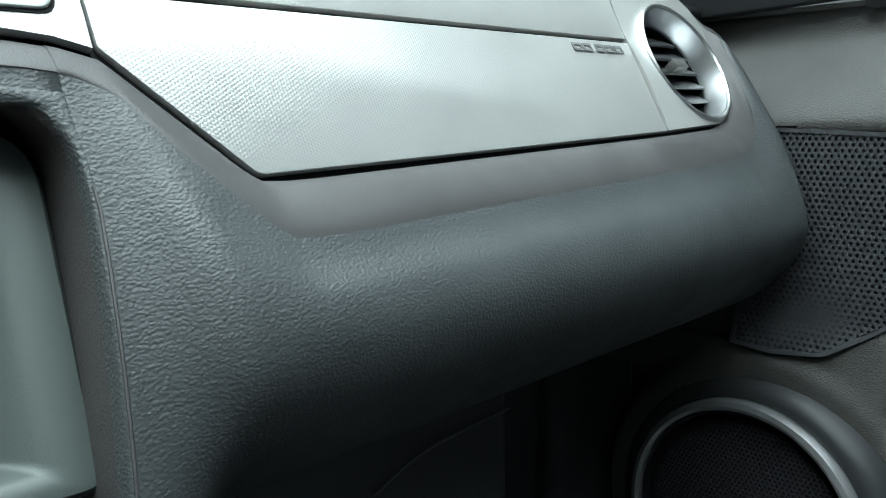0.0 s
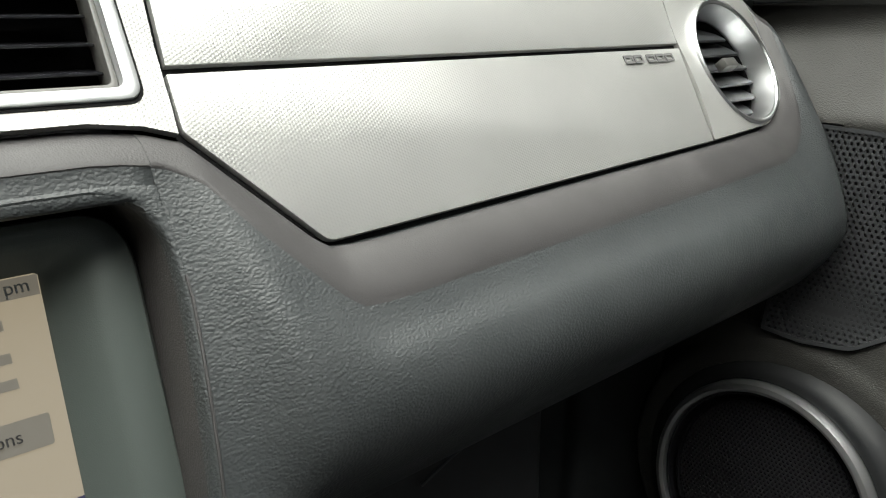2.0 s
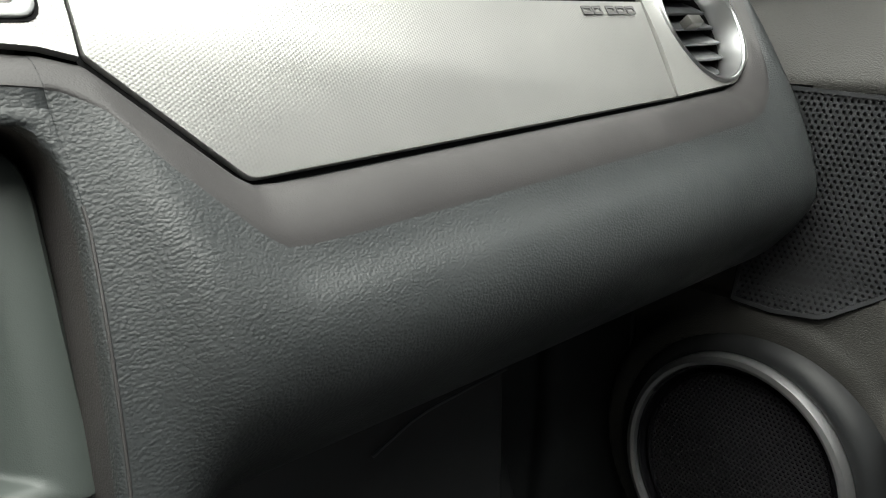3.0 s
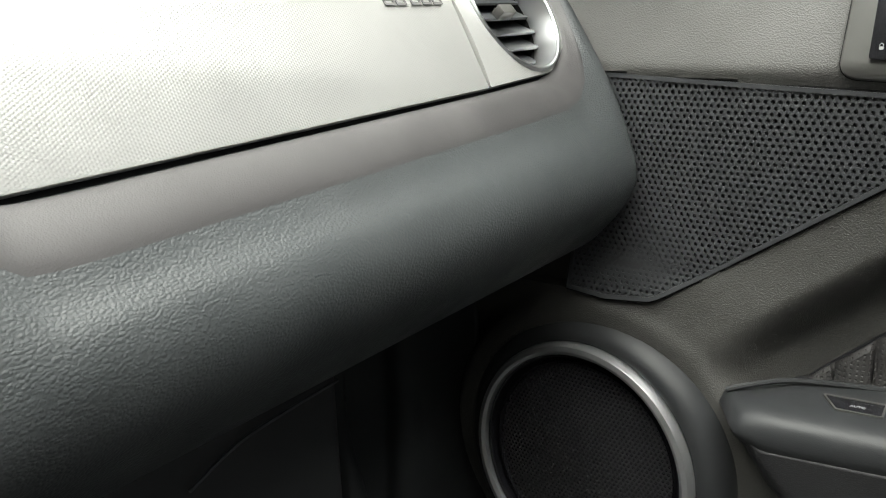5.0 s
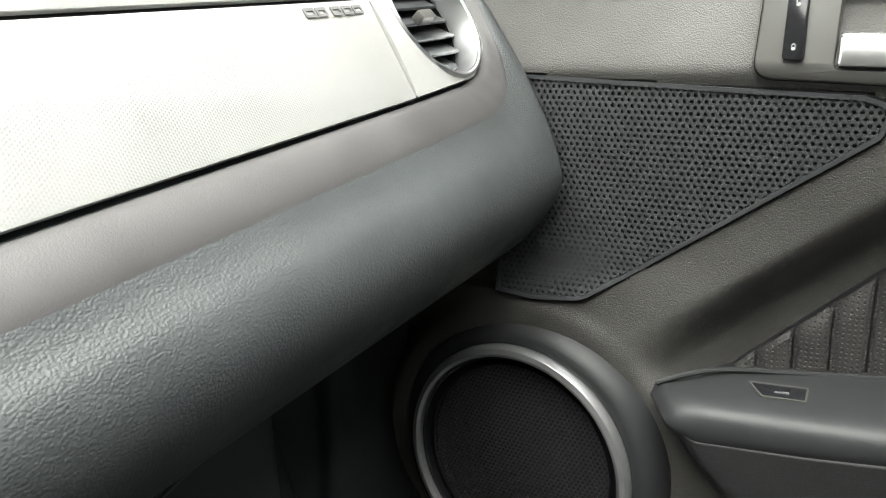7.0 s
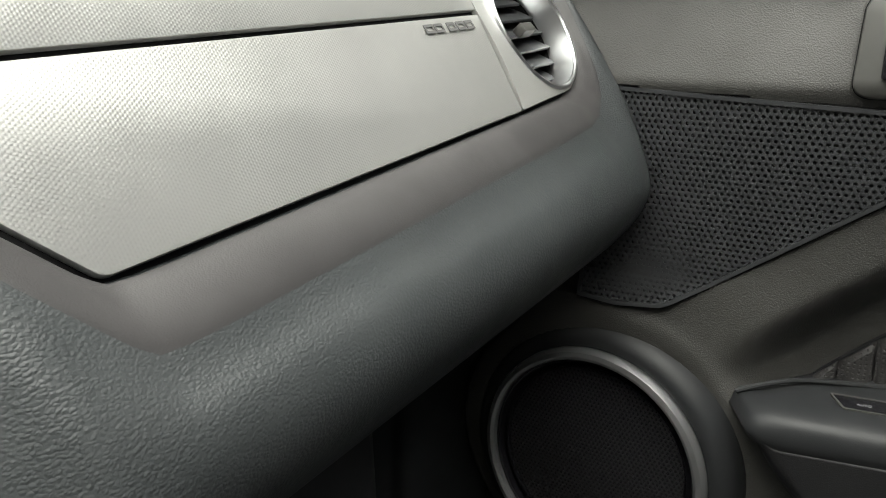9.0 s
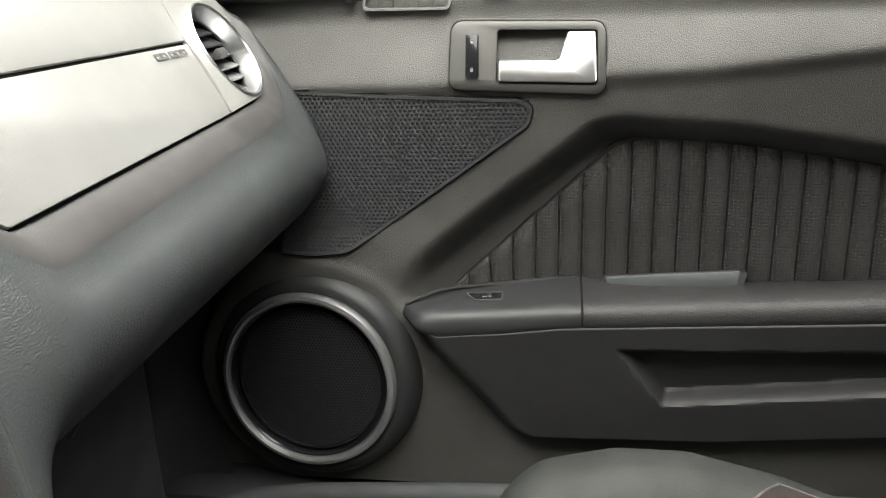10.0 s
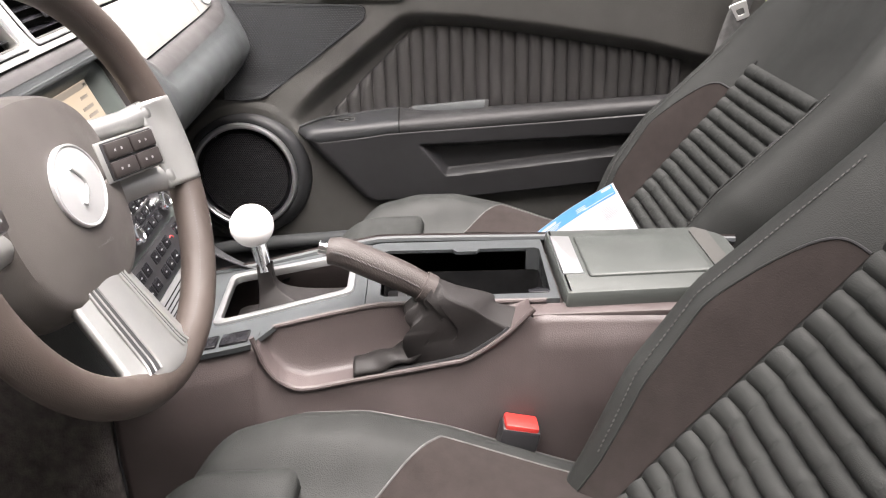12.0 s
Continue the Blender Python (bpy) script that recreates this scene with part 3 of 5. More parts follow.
part("vane_tab", box(-0.009, 0.009, -0.004, 0.004, -0.003, 0.006, bevel=0.0015, m=vm @ pose(-0.002, 0.0, -0.008, -12, 0, 0)), BEZEL, vent, "grey vane tab")


# bars in place of the badge on the lower panel
def bar(x0, x1, z0, z1, m, parent, d=-0.0004):
    return part("badge_bar", slab([(x0, z0), (x1, z0), (x1, z1), (x0, z1)], lambda a, b, e: on_trim(a, b, d + e), 0.0006), m, parent, smooth=False)


for a, b in ((0.4905, 0.5005), (0.5015, 0.511), (0.516, 0.5255), (0.527, 0.5365), (0.538, 0.5475)):
    bm = slab(round_poly([(a, 0.9185), (b, 0.9185), (b, 0.9235), (a, 0.9235)], 0.0008, 3), lambda p, q, e: on_trim(p, q, -0.0003 + e), 0.0005,
              round_poly([(a + 0.0016, 0.92), (b - 0.0016, 0.92), (b - 0.0016, 0.922), (a + 0.0016, 0.922)], 0.0004, 3))
    part("badge_bar", bm, GREYMARK, panel, smooth=False)
part("airbag_mark", writing("AIRBAG", basis(on_trim(0.538, 0.9675, -0.0003), (1, 0, 0), TU), 0.0058, 0.0002), GREYMARK, dash, "small grey lettering")

# centre trim with two vents
for x0, x1 in ((0.014, 0.169), (-0.169, -0.014)):
    o = dense(([(0.0, 0.9112), (0.15, 0.9112), (0.17, 0.9087), (0.1825, 0.9050)] if x0 > 0 else [(-0.1825, 0.9050), (-0.17, 0.9087), (-0.15, 0.9112), (0.0, 0.9112)]) + [((0.190 if x0 > 0 else x1 + 0.014), 0.973), (x0 - 0.014 if x0 > 0 else -0.189, 0.973)], 0.006)
    c = ((x0 + x1) / 2, 0.9465)
    inner = []
    for a, b in o:
        hx, hz = (x1 - x0) / 2 + 0.003, 0.0265
        t = max(abs(a - c[0]) / hx, abs(b - c[1]) / hz)
        inner.append((c[0] + (a - c[0]) / t, c[1] + (b - c[1]) / t))
    part("trim_panel", slab(o, on_trim, 0.004, inner), SILVER, dash, "dimpled silver centre trim")
    fr_o = round_poly([(x0 - 0.005, 0.9178), (x1 + 0.005, 0.9178), (x1 + 0.007, 0.9715), (x0 - 0.005, 0.9715)], 0.007, 5)
    gv_o = round_poly([(x0 - 0.0062, 0.9166), (x1 + 0.0062, 0.9166), (x1 + 0.0082, 0.9727), (x0 - 0.0062, 0.9727)], 0.0075, 5)
    fr_i = round_poly([(x0 + 0.001, 0.9222), (x1 - 0.001, 0.9222), (x1 + 0.001, 0.9680), (x0 + 0.001, 0.9680)], 0.004, 5)
    cv = part("centre_vent", slab(fr_o, lambda a, b, d: on_trim(a, b, -0.002 + d), 0.02, fr_i, bevel=0.001), SATIN, dash, "satin silver vent frame")
    part("frame_gap", slab(gv_o, lambda a, b, d: on_trim(a, b, -0.0004 + d), 0.002, fr_o), VOID, cv)
    bz2 = round_poly([(x0 + 0.0035, 0.9247), (x1 - 0.0035, 0.9247), (x1 - 0.0015, 0.9655), (x0 + 0.0035, 0.9655)], 0.003, 5)
    part("inner_bezel", slab(fr_i, lambda a, b, d: on_trim(a, b, 0.002 + d), 0.012, bz2, bevel=0.0006), BEZEL, cv, "grey inner bezel")
    part("vent_box", slab(fr_o, lambda a, b, d: on_trim(a, b, 0.03 + d), 0.01), VOID, cv)
    for k in range(3):
        p = on_trim(c[0], 0.9345 + 0.0105 * k, 0.014)
        part("vane", box(-(x1 - x0) / 2 + 0.004, (x1 - x0) / 2 - 0.003, -0.0006, 0.0006, -0.009, 0.009, bevel=0.0004, m=basis(p, (1, 0, 0), TU) @ pose(0, 0, 0, 33, 0, 0)), GLOSS, cv)
    part("vane_tab", box(-0.012, 0.012, -0.009, 0.009, -0.002, 0.003, bevel=0.002, m=basis(on_trim(c[0], 0.945, 0.002), (1, 0, 0), TU)), DARK, cv)


# ---- centre stack ----
def on_stack(x, z, d=0.0):
    return Vector((x, 0.400 + 0.45 * (z - 0.86) + 0.912 * d, z - 0.41 * d))


SU = Vector((0, 0.41, 0.912))
stack = thing("centre_stack", (0, 0.4, 0.62), "grey control stack with lit screen, radio and climate controls", "control panel")
face = round_poly([(-0.1652, 0.870), (-0.154, 0.60), (0.154, 0.60), (0.1652, 0.870)], [0.025, 0.002, 0.002, 0.025], 8)
part("panel", slab(face, on_stack, 0.02), STACK, stack, "green-grey plastic stack panel")
so = round_poly([(-0.1652, 0.871), (-0.159, 0.752), (0.159, 0.752), (0.1652, 0.871)], [0.022, 0.004, 0.004, 0.022], 8)
si = round_poly([(-0.131, 0.8545), (-0.126, 0.7705), (0.126, 0.7705), (0.131, 0.8545)], 0.003, 8)


def between(k):
    return [(a + (c - a) * k, b + (d - b) * k) for (a, b), (c, d) in zip(so, si)]


sf = bmesh.new()
loops = [[sf.verts.new(on_stack(a, b, d)) for a, b in between(k)] for k, d in ((0.0, 0.004), (0.0, -0.010), (0.02, -0.0145), (0.08, -0.017), (0.2, -0.0175), (0.45, -0.017), (0.6, -0.0145), (0.8, -0.008), (1.0, -0.002))]
for a, b in zip(loops, loops[1:]):
    for i in range(len(so)):
        j = (i + 1) % len(so)
        sf.faces.new((a[i], a[j], b[j], b[i]))
bmesh.ops.recalc_face_normals(sf, faces=sf.faces)
part("screen_frame", sf, STACK, stack, "raised green-grey surround dished towards the screen")
scr = part("screen", slab([(-0.130, 0.770), (0.126, 0.770), (0.131, 0.855), (-0.13, 0.855)], lambda a, b, d: on_stack(a, b, -0.003 + d), 0.004), SCREEN, stack, "lit beige navigation screen", smooth=False)
part("screen_band", slab([(-0.130, 0.770), (0.126, 0.770), (0.1265, 0.7785), (-0.13, 0.7785)], lambda a, b, d: on_stack(a, b, -0.0035 + d), 0.0004), SCREEN_NAVY, scr, smooth=False)
part("screen_band", slab([(-0.130, 0.8475), (0.13, 0.8475), (0.1306, 0.8545), (-0.13, 0.8545)], lambda a, b, d: on_stack(a, b, -0.0035 + d), 0.0004), SCREEN_GREY, scr, smooth=False)
part("clock_text", writing("pm", basis(on_stack(0.1225, 0.8512, -0.0041), (1, 0, 0), SU), 0.0072), MARK, scr)
part("screen_button", slab(round_poly([(0.08, 0.798), (0.1215, 0.798), (0.1222, 0.8085), (0.08, 0.8085)], 0.001, 2), lambda a, b, d: on_stack(a, b, -0.0036 + d), 0.0005), SCREEN_GREY, scr, smooth=False)
part("button_text", writing("Options", basis(on_stack(0.1005, 0.8032, -0.0042), (1, 0, 0), SU), 0.0068), BLACK, scr)
for k, (w, zz) in enumerate(((0.02, 0.838), (0.03, 0.827), (0.026, 0.8185))):
    part("screen_bar", slab([(0.115 - w, zz), (0.115, zz), (0.115, zz + 0.0035), (0.115 - w, zz + 0.0035)], lambda a, b, d: on_stack(a, b, -0.0036 + d), 0.0005), SCREEN_GREY, scr, smooth=False)


def stack_plate(name, x0, x1, z0, z1, m, d=-0.002, r=0.002, label="", parent=None, depth=0.003):
    return part(name, slab(round_poly([(x0, z0), (x1, z0), (x1, z1), (x0, z1)], r, 3), lambda a, b, e: on_stack(a, b, d + e), depth, bevel=0.0004), m, parent or stack, label)


# column of switches under the screen
for z0, mk in ((0.735, MARK), (0.716, MARK), (0.694, REDMARK)):
    k = stack_plate("switch", 0.128, 0.150, z0, z0 + 0.0165, GLOSS, -0.003, 0.0015, "black switch with printed mark")
    stack_plate("mark", 0.1365, 0.1415, z0 + 0.006, z0 + 0.010, mk, -0.0036, 0.0005, parent=k, depth=0.0008)
# radio
radio = stack_plate("radio", -0.124, 0.124, 0.684, 0.750, BLACK, -0.004, 0.003, "black radio face with knobs and keys", depth=0.006)
stack_plate("slot", -0.075, 0.075, 0.7365, 0.7395, VOID, -0.0045, 0.001, parent=radio, depth=0.0008)
for x in (-0.108, 0.0, 0.108):
    part("knob", lathe([(0.0115, 0.0), (0.0115, 0.008), (0.0105, 0.0125), (0.0085, 0.0135), (0.007, 0.012), (0.0, 0.012)], basis(on_stack(x, 0.702, -0.004), (1, 0, 0), SU), 28), CHROME if x >= 0 else CHROME, radio, "chrome-ringed knob")
for r, z0 in enumerate((0.6885, 0.7025, 0.7165)):
    for x in (-0.092, -0.072, -0.052, -0.032, 0.016, 0.036, 0.056, 0.076):
        k = stack_plate("key", x, x + 0.0175, z0, z0 + 0.0115, GLOSS, -0.0055, 0.001, parent=radio, depth=0.002)
        stack_plate("mark", x + 0.0065, x + 0.0105, z0 + 0.0048, z0 + 0.0062, MARK, -0.0058, 0.0003, parent=radio, depth=0.0004)
# climate
clim = stack_plate("climate_panel", -0.124, 0.124, 0.638, 0.679, BLACK, -0.004, 0.003, "black climate panel with red and blue marks", depth=0.006)
for r, z0 in enumerate((0.643, 0.662)):
    for x in (-0.112, -0.090, -0.044, -0.022, 0.012, 0.034, 0.056, 0.100):
        stack_plate("key", x, x + 0.017, z0, z0 + 0.012, GLOSS, -0.0055, 0.001, parent=clim, depth=0.002)
        stack_plate("mark", x + 0.0065, x + 0.0100, z0 + 0.0052, z0 + 0.0066, MARK, -0.0058, 0.0003, parent=clim, depth=0.0004)
for x, mk in ((-0.064, REDMARK), (-0.058, BLUEMARK), (0.082, REDMARK), (0.088, BLUEMARK)):
    zz = 0.6625 if mk is REDMARK else 0.6475
    arc = [on_stack(x + 0.006 * math.cos(t), zz + 0.006 * math.sin(t), -0.0048) for t in [0.3 + 0.24 * i + (math.pi if mk is BLUEMARK else 0) for i in range(9)]]
    part("arc_mark", tube(arc, 0.0008, 6), mk, clim, "coloured arc mark")
plate = stack_plate("plate", -0.124, 0.124, 0.604, 0.634, SATIN, -0.003, 0.003, "satin silver plate with slits", depth=0.004)
for i in range(4):
    stack_plate("slit", -0.05 + 0.0, 0.05, 0.612 + 0.005 * i, 0.6135 + 0.005 * i, VOID, -0.0034, 0.0005, parent=plate, depth=0.0006)
# ---- glove box, kick panel and footwell on the passenger side ----
glove = thing("glove_box", (0.42, 0.45, 0.5), "dark glove box lid under the dashboard", "glove box")
soft(part("lid", box(0.215, 0.475, 0.425, 0.60, 0.40, 0.700, bevel=0.012, segs=3), DARK, glove), 0.002)
# thin paler line curving along the lid's upper edge
part("lip", tube(spline([(0.345, 0.421, 0.662), (0.38, 0.419, 0.676), (0.42, 0.419, 0.680), (0.465, 0.4195, 0.682)], 16), 0.0012, 8), CONSOLE, glove, "thin paler edge line")


def kick_f(u, v):
    a = radians(-8 + 98 * u)
    z = 0.27 + 0.44 * v
    sweep = 26 * (1 - v) ** 3
    g = math.degrees(a)
    rib = 0.013 * (math.exp(-((g - 26 - sweep * 0.4) / 4.5) ** 2) + 0.9 * math.exp(-((g - 55 - sweep) / 4.5) ** 2))
    return Vector((0.50 + (0.212 - rib) * math.cos(a), 0.488 + (0.135 - rib) * math.sin(a), z))


kick = thing("kick_panel", (0.67, 0.5, 0.28), "dark moulded kick panel curving round with two ribs", "trim panel")
thick(part("panel", grid(90, 24, kick_f), RUBBER, kick), 0.006)
part("sill_step", tube(spline([(0.665, -0.6, 0.41), (0.66, 0.0, 0.412), (0.655, 0.3, 0.405), (0.64, 0.42, 0.40), (0.625, 0.49, 0.385), (0.62, 0.545, 0.42), (0.625, 0.585, 0.52), (0.63, 0.59, 0.60)], 50), 0.014, 10), RUBBER, kick, "rounded sill edge sweeping up")
mat_ob = thing("floor_mat", (0.4, 0.2, 0.27), "black carpet floor mat in the footwell", "floor mat")
part("carpet_sheet", box(0.2, 0.62, -0.05, 0.6, 0.27, 0.283, bevel=0.006), PILE, mat_ob)
# driver mat takes the paler carpet in place of daylight from the door
mat2 = thing("floor_mat", (-0.4, 0.2, 0.27), "carpet floor mat under the steering wheel, coloured paler as if daylit", "floor mat")
part("carpet_sheet", box(-0.62, -0.16, 0.0, 0.7, 0.27, 0.283, bevel=0.006), LIT_CARPET, mat2)


# ---- passenger door ----
door = thing("passenger_door", (0.71, -0.1, 0.4), "closed charcoal car door with quilted insert and round speaker", "car door")
RECESS = [(0.250, 0.668), (0.034, 0.8345), (0.006, 0.840), (-0.10, 0.832), (-0.265, 0.806), (-0.43, 0.7745), (-0.58, 0.735), (-0.70, 0.70), (-0.70, 0.50), (0.16, 0.50), (0.30, 0.63)]
GRZONE = [(0.42, 0.867), (0.108, 0.853), (0.096, 0.847), (0.099, 0.829), (0.263, 0.7125), (0.295, 0.692), (0.335, 0.688), (0.42, 0.691)]
LOWER = [(0.222, 0.646), (0.112, 0.487), (0.10, 0.480), (-0.098, 0.484), (-0.331, 0.503), (-0.66, 0.53), (-0.66, 0.66)]
POCKET = [(0.006, 0.598), (-0.046, 0.527), (-0.40, 0.5605), (-0.64, 0.582), (-0.64, 0.612), (-0.398, 0.606)]
SPK = (0.3475, 0.541)


def arm_top(y):
    return lerp([(-0.66, 0.690), (-0.45, 0.683), (0.043, 0.6665), (0.185, 0.6505), (0.226, 0.636)], y)


def arm_bot(y):
    return lerp([(-0.66, 0.645), (-0.265, 0.628), (0.063, 0.615), (0.12, 0.608), (0.194, 0.602), (0.226, 0.615)], y)


def lower_x(y, z):
    return 0.655 + 0.10 * (0.61 - z)


def lean(y, z):
    """The upper trim leans outwards above a soft crease that climbs to the rear."""
    zc = lerp([(-0.66, 0.94), (-0.42, 0.918), (-0.08, 0.884), (0.2, 0.872)], y)
    h = max(0.0, z - zc + 0.006)
    return (0.56 + 1.0 * h) * (h * h / (h + 0.008)) - 0.005 * ss(zc - 0.02, zc, z)


def door_x(y, z):
    """Depth of the door trim towards the outside."""
    x = 0.702 + 0.012 * ss(0.2, 0.45, y) * ss(0.70, 0.80, z) - 0.009 * ss(0.76, 0.62, z) + lean(y, z)
    x += 0.022 * ss(0.36, 0.46, y) * ss(0.68, 0.62, z)
    x -= 0.012 * ss(0.93, 0.96, z)
    r = sdist((y, z), RECESS)
    if r < 0:
        x += (0.742 - x) * ss(0.0, 0.040, -r) * ss(0.598, 0.62, z) * (1 - ss(0.165, 0.265, y) * ss(0.76, 0.70, z))
    if 0.68 < z < 0.875 and y > 0.085 and sdist((y, z), GRZONE) < 0.0:
        x += 0.008
    d = math.hypot(y - SPK[0], z - SPK[1])
    if d < 0.15:
        x = min(x, x + (0.692 - x) * ss(0.15, 0.133, d))
        x += 0.045 * ss(0.118, 0.108, d)
    return x


def sill_line(y):
    return 0.960 if y > 0.2 else 0.960 + (y - 0.2) * 0.034


def door_f(u, v):
    y = 0.62 - 1.27 * u
    z = 0.40 + (sill_line(y) - 0.40) * v
    return Vector((door_x(y, z), y, z))


def lower_f(u, v):
    yl = 0.118 + (0.220 - 0.118) * v - 0.010 * max(0, 1 - v * 9) ** 2
    y = yl + (-0.66 - yl) * u
    zb = lerp([(-0.66, 0.53), (-0.331, 0.503), (-0.098, 0.484), (0.10, 0.4815), (0.12, 0.483)], y)
    z = zb + (arm_bot(y) + 0.006 - zb) * v
    x = lower_x(y, z)
    pk = sdist((y, z), POCKET)
    if pk < 0:
        x += 0.022 * ss(0.0, 0.014, -pk)
    x += 0.020 * (1 - math.sqrt(max(0.0, 1 - max(0.0, 1 - (yl - y) / 0.022) ** 2)))  # front edge rolls back
    return Vector((x, y, z))


lower = part("lower_panel", grid(220, 56, lower_f), SHADED_DOOR, door, "lower door panel with long moulded pocket")
thick(lower, 0.03, -1.0)
trim = part("trim_skin", grid(330, 150, door_f), PLASTIC, door, "charcoal grained door trim")


def skin(y, z, d=0.0):
    """On the flat upper trim; d: depth outwards."""
    return Vector((0.702 + lean(y, z) + d, y, z))


part("belt_cap", grid(40, 8, lambda u, v: Vector((0.690 + lean(0.47 - 1.12 * u, 0.958) + 0.5 * (0.056 - lean(0.47 - 1.12 * u, 0.958) + 0.02) * v, 0.47 - 1.12 * u, sill_line(0.47 - 1.12 * u) + 0.003 * math.sin(math.pi * v) - 0.006 * v - (0.0 if v > 0.1 else 0.004))), flip=True), PLASTIC, door, "rounded top of the door trim")
part("window_seal", tube([(0.745, 0.285, 0.957), (0.745, -0.65, 0.927)], 0.005, 8), BLACK, door, "black window wiper seal")
part("door_shell", box(0.765, 0.82, -0.66, 0.66, 0.33, 0.955), PAINT, door)
pane = part("window_pane", grid(2, 2, lambda u, v: Vector((0.745 - 0.14 * v, 0.285 - 0.95 * u - 0.22 * v * (1 - u), 0.955 + 0.345 * v))), GLASS, door, "raised clear window glass")
pane.visible_shadow = False
part("sail_panel", slab([(0.30, 0.962), (0.47, 0.955), (0.60, 0.955), (0.36, 1.10), (0.275, 1.10), (0.278, 0.962)], lambda a, b, d: Vector((0.728 - 0.3 * max(0, b - 0.97) + d, a, b)), 0.012, bevel=0.002), DARK, door, "dark corner trim by the mirror")
part("window_channel", tube([(0.736, 0.285, 0.955), (0.69, 0.262, 1.10)], 0.008, 8), BLACK, door)

# demister outlet at the top
dv_o = round_poly([(0.272, 0.9435), (0.178, 0.9425), (0.178, 0.9575), (0.272, 0.9585)], 0.0075, 8)
dv_i = round_poly([(0.2685, 0.9465), (0.1815, 0.9455), (0.1815, 0.9545), (0.2685, 0.9555)], 0.0044, 8)
dv = part("demister_outlet", slab(dv_o, lambda a, b, d: skin(a, b, -0.0115 + d), 0.012, dv_i, bevel=0.0008), PLASTIC, door, "small oblong demister outlet")
part("duct", slab(dv_o, lambda a, b, d: skin(a, b, -0.004 + d), 0.003), VOID, dv)
for i in range(5):
    y = 0.254 - 0.0142 * i
    part("fin", box(0.692 + lean(y, 0.95), 0.698 + lean(y, 0.95), y - 0.0008, y + 0.0008, 0.9457, 0.9553), PLASTIC, dv)
part("airbag_mark", writing("AIRBAG", basis((0.6905 + lean(0.128, 0.951), 0.128, 0.951), (0, -1, 0), (0, 0, 1)), 0.009, 0.0002), CONSOLE, door, "moulded lettering")

# inner handle
def hskin(y, z, d=0.0):
    return Vector((0.7012 + 0.6 * lean(0.1, z) + d, y, z))


bz_o = round_poly([(0.1755, 0.932), (0.0215, 0.928), (0.0205, 0.8575), (0.1775, 0.865)], 0.013, 8)
bz_i = round_poly([(0.1285, 0.9225), (0.0295, 0.9205), (0.029, 0.868), (0.1295, 0.8715)], 0.004, 8)
bez = part("handle_bezel", slab(bz_o, lambda a, b, d: hskin(a, b, -0.005 + d), 0.03, bz_i, bevel=0.0014), BEZEL, door, "grey handle surround")
go = round_poly([(0.1775, 0.934), (0.0195, 0.930), (0.0185, 0.8555), (0.1795, 0.863)], 0.014, 8)
part("bezel_seat", slab(go, lambda a, b, d: hskin(a, b, -0.0016 + d), 0.03, bz_i), PLASTIC, bez)
gg = round_poly([(0.1763, 0.9328), (0.0207, 0.9288), (0.0197, 0.8567), (0.1783, 0.8642)], 0.0135, 8)
part("bezel_gap", slab(gg, lambda a, b, d: hskin(a, b, -0.0021 + d), 0.004, bz_o), VOID, bez)
cup = bmesh.new()
ring = [(a, b) for a, b in bz_i]
levels = [(-0.0045, 1.0), (0.012, 0.97), (0.02, 0.90), (0.023, 0.6)]
cy, cz = 0.079, 0.8955
loops = [[cup.verts.new(hskin(cy + (a - cy) * s, cz + (b - cz) * s, d)) for a, b in ring] for d, s in levels]
for a, b in zip(loops, loops[1:]):
    for i in range(len(ring)):
        j = (i + 1) % len(ring)
        cup.faces.new((a[i], a[j], b[j], b[i]))
cup.faces.new(loops[-1])
bmesh.ops.recalc_face_normals(cup, faces=cup.faces)
part("handle_cup", cup, BEZEL, bez, "grey dished recess")
lever = round_poly([(0.127, 0.8935), (0.0675, 0.8925), (0.0585, 0.9195), (0.031, 0.919), (0.030, 0.870), (0.127, 0.8735)], [0.002, 0.006, 0.004, 0.003, 0.004, 0.002], 6)


def lever_place(a, b, d):
    return hskin(a, b, -0.0065 + d - 0.003 * math.sin(math.pi * min(1, max(0, (b - 0.87) / 0.024))))


part("lever", slab(lever, lever_place, 0.008, bevel=0.0018), BRUSHED, bez, "polished metal pull lever")
lk = part("lock_switch", slab(round_poly([(0.1605, 0.920), (0.1475, 0.919), (0.147, 0.877), (0.1605, 0.878)], 0.002, 4), lambda a, b, d: hskin(a, b, -0.0085 + d), 0.006, bevel=0.001), GLOSS, bez, "black rocker lock switch")
for zz in (0.885, 0.912):
    part("lock_mark", slab(round_poly([(0.1552, zz - 0.0015), (0.1527, zz - 0.0015), (0.1527, zz + 0.0005), (0.1552, zz + 0.0005)], 0.0006, 3), lambda a, b, d: hskin(a, b, -0.0089 + d), 0.0006), MARK, lk)
    part("lock_mark", tube([hskin(0.15395 + 0.0011 * math.cos(t), zz + 0.0006 + 0.0019 * math.sin(t), -0.0089) for t in [math.pi * i / 8 for i in range(9 if zz < 0.9 else 7)]], 0.0003, 5), MARK, lk)

# perforated tweeter grille
GR = round_poly([(0.37, 0.8665), (0.110, 0.8545), (0.0915, 0.8485), (0.097, 0.8275), (0.262, 0.711), (0.295, 0.690), (0.335, 0.686), (0.37, 0.689)], [0.001, 0.008, 0.012, 0.014, 0.04, 0.03, 0.02, 0.001], 6)


def gr_place(a, b, d):
    return Vector((0.7015 + 0.012 * ss(0.2, 0.45, a) * ss(0.70, 0.80, b) - 0.013 * ss(0.72, 0.66, b) - 0.0016 + d, a, b))


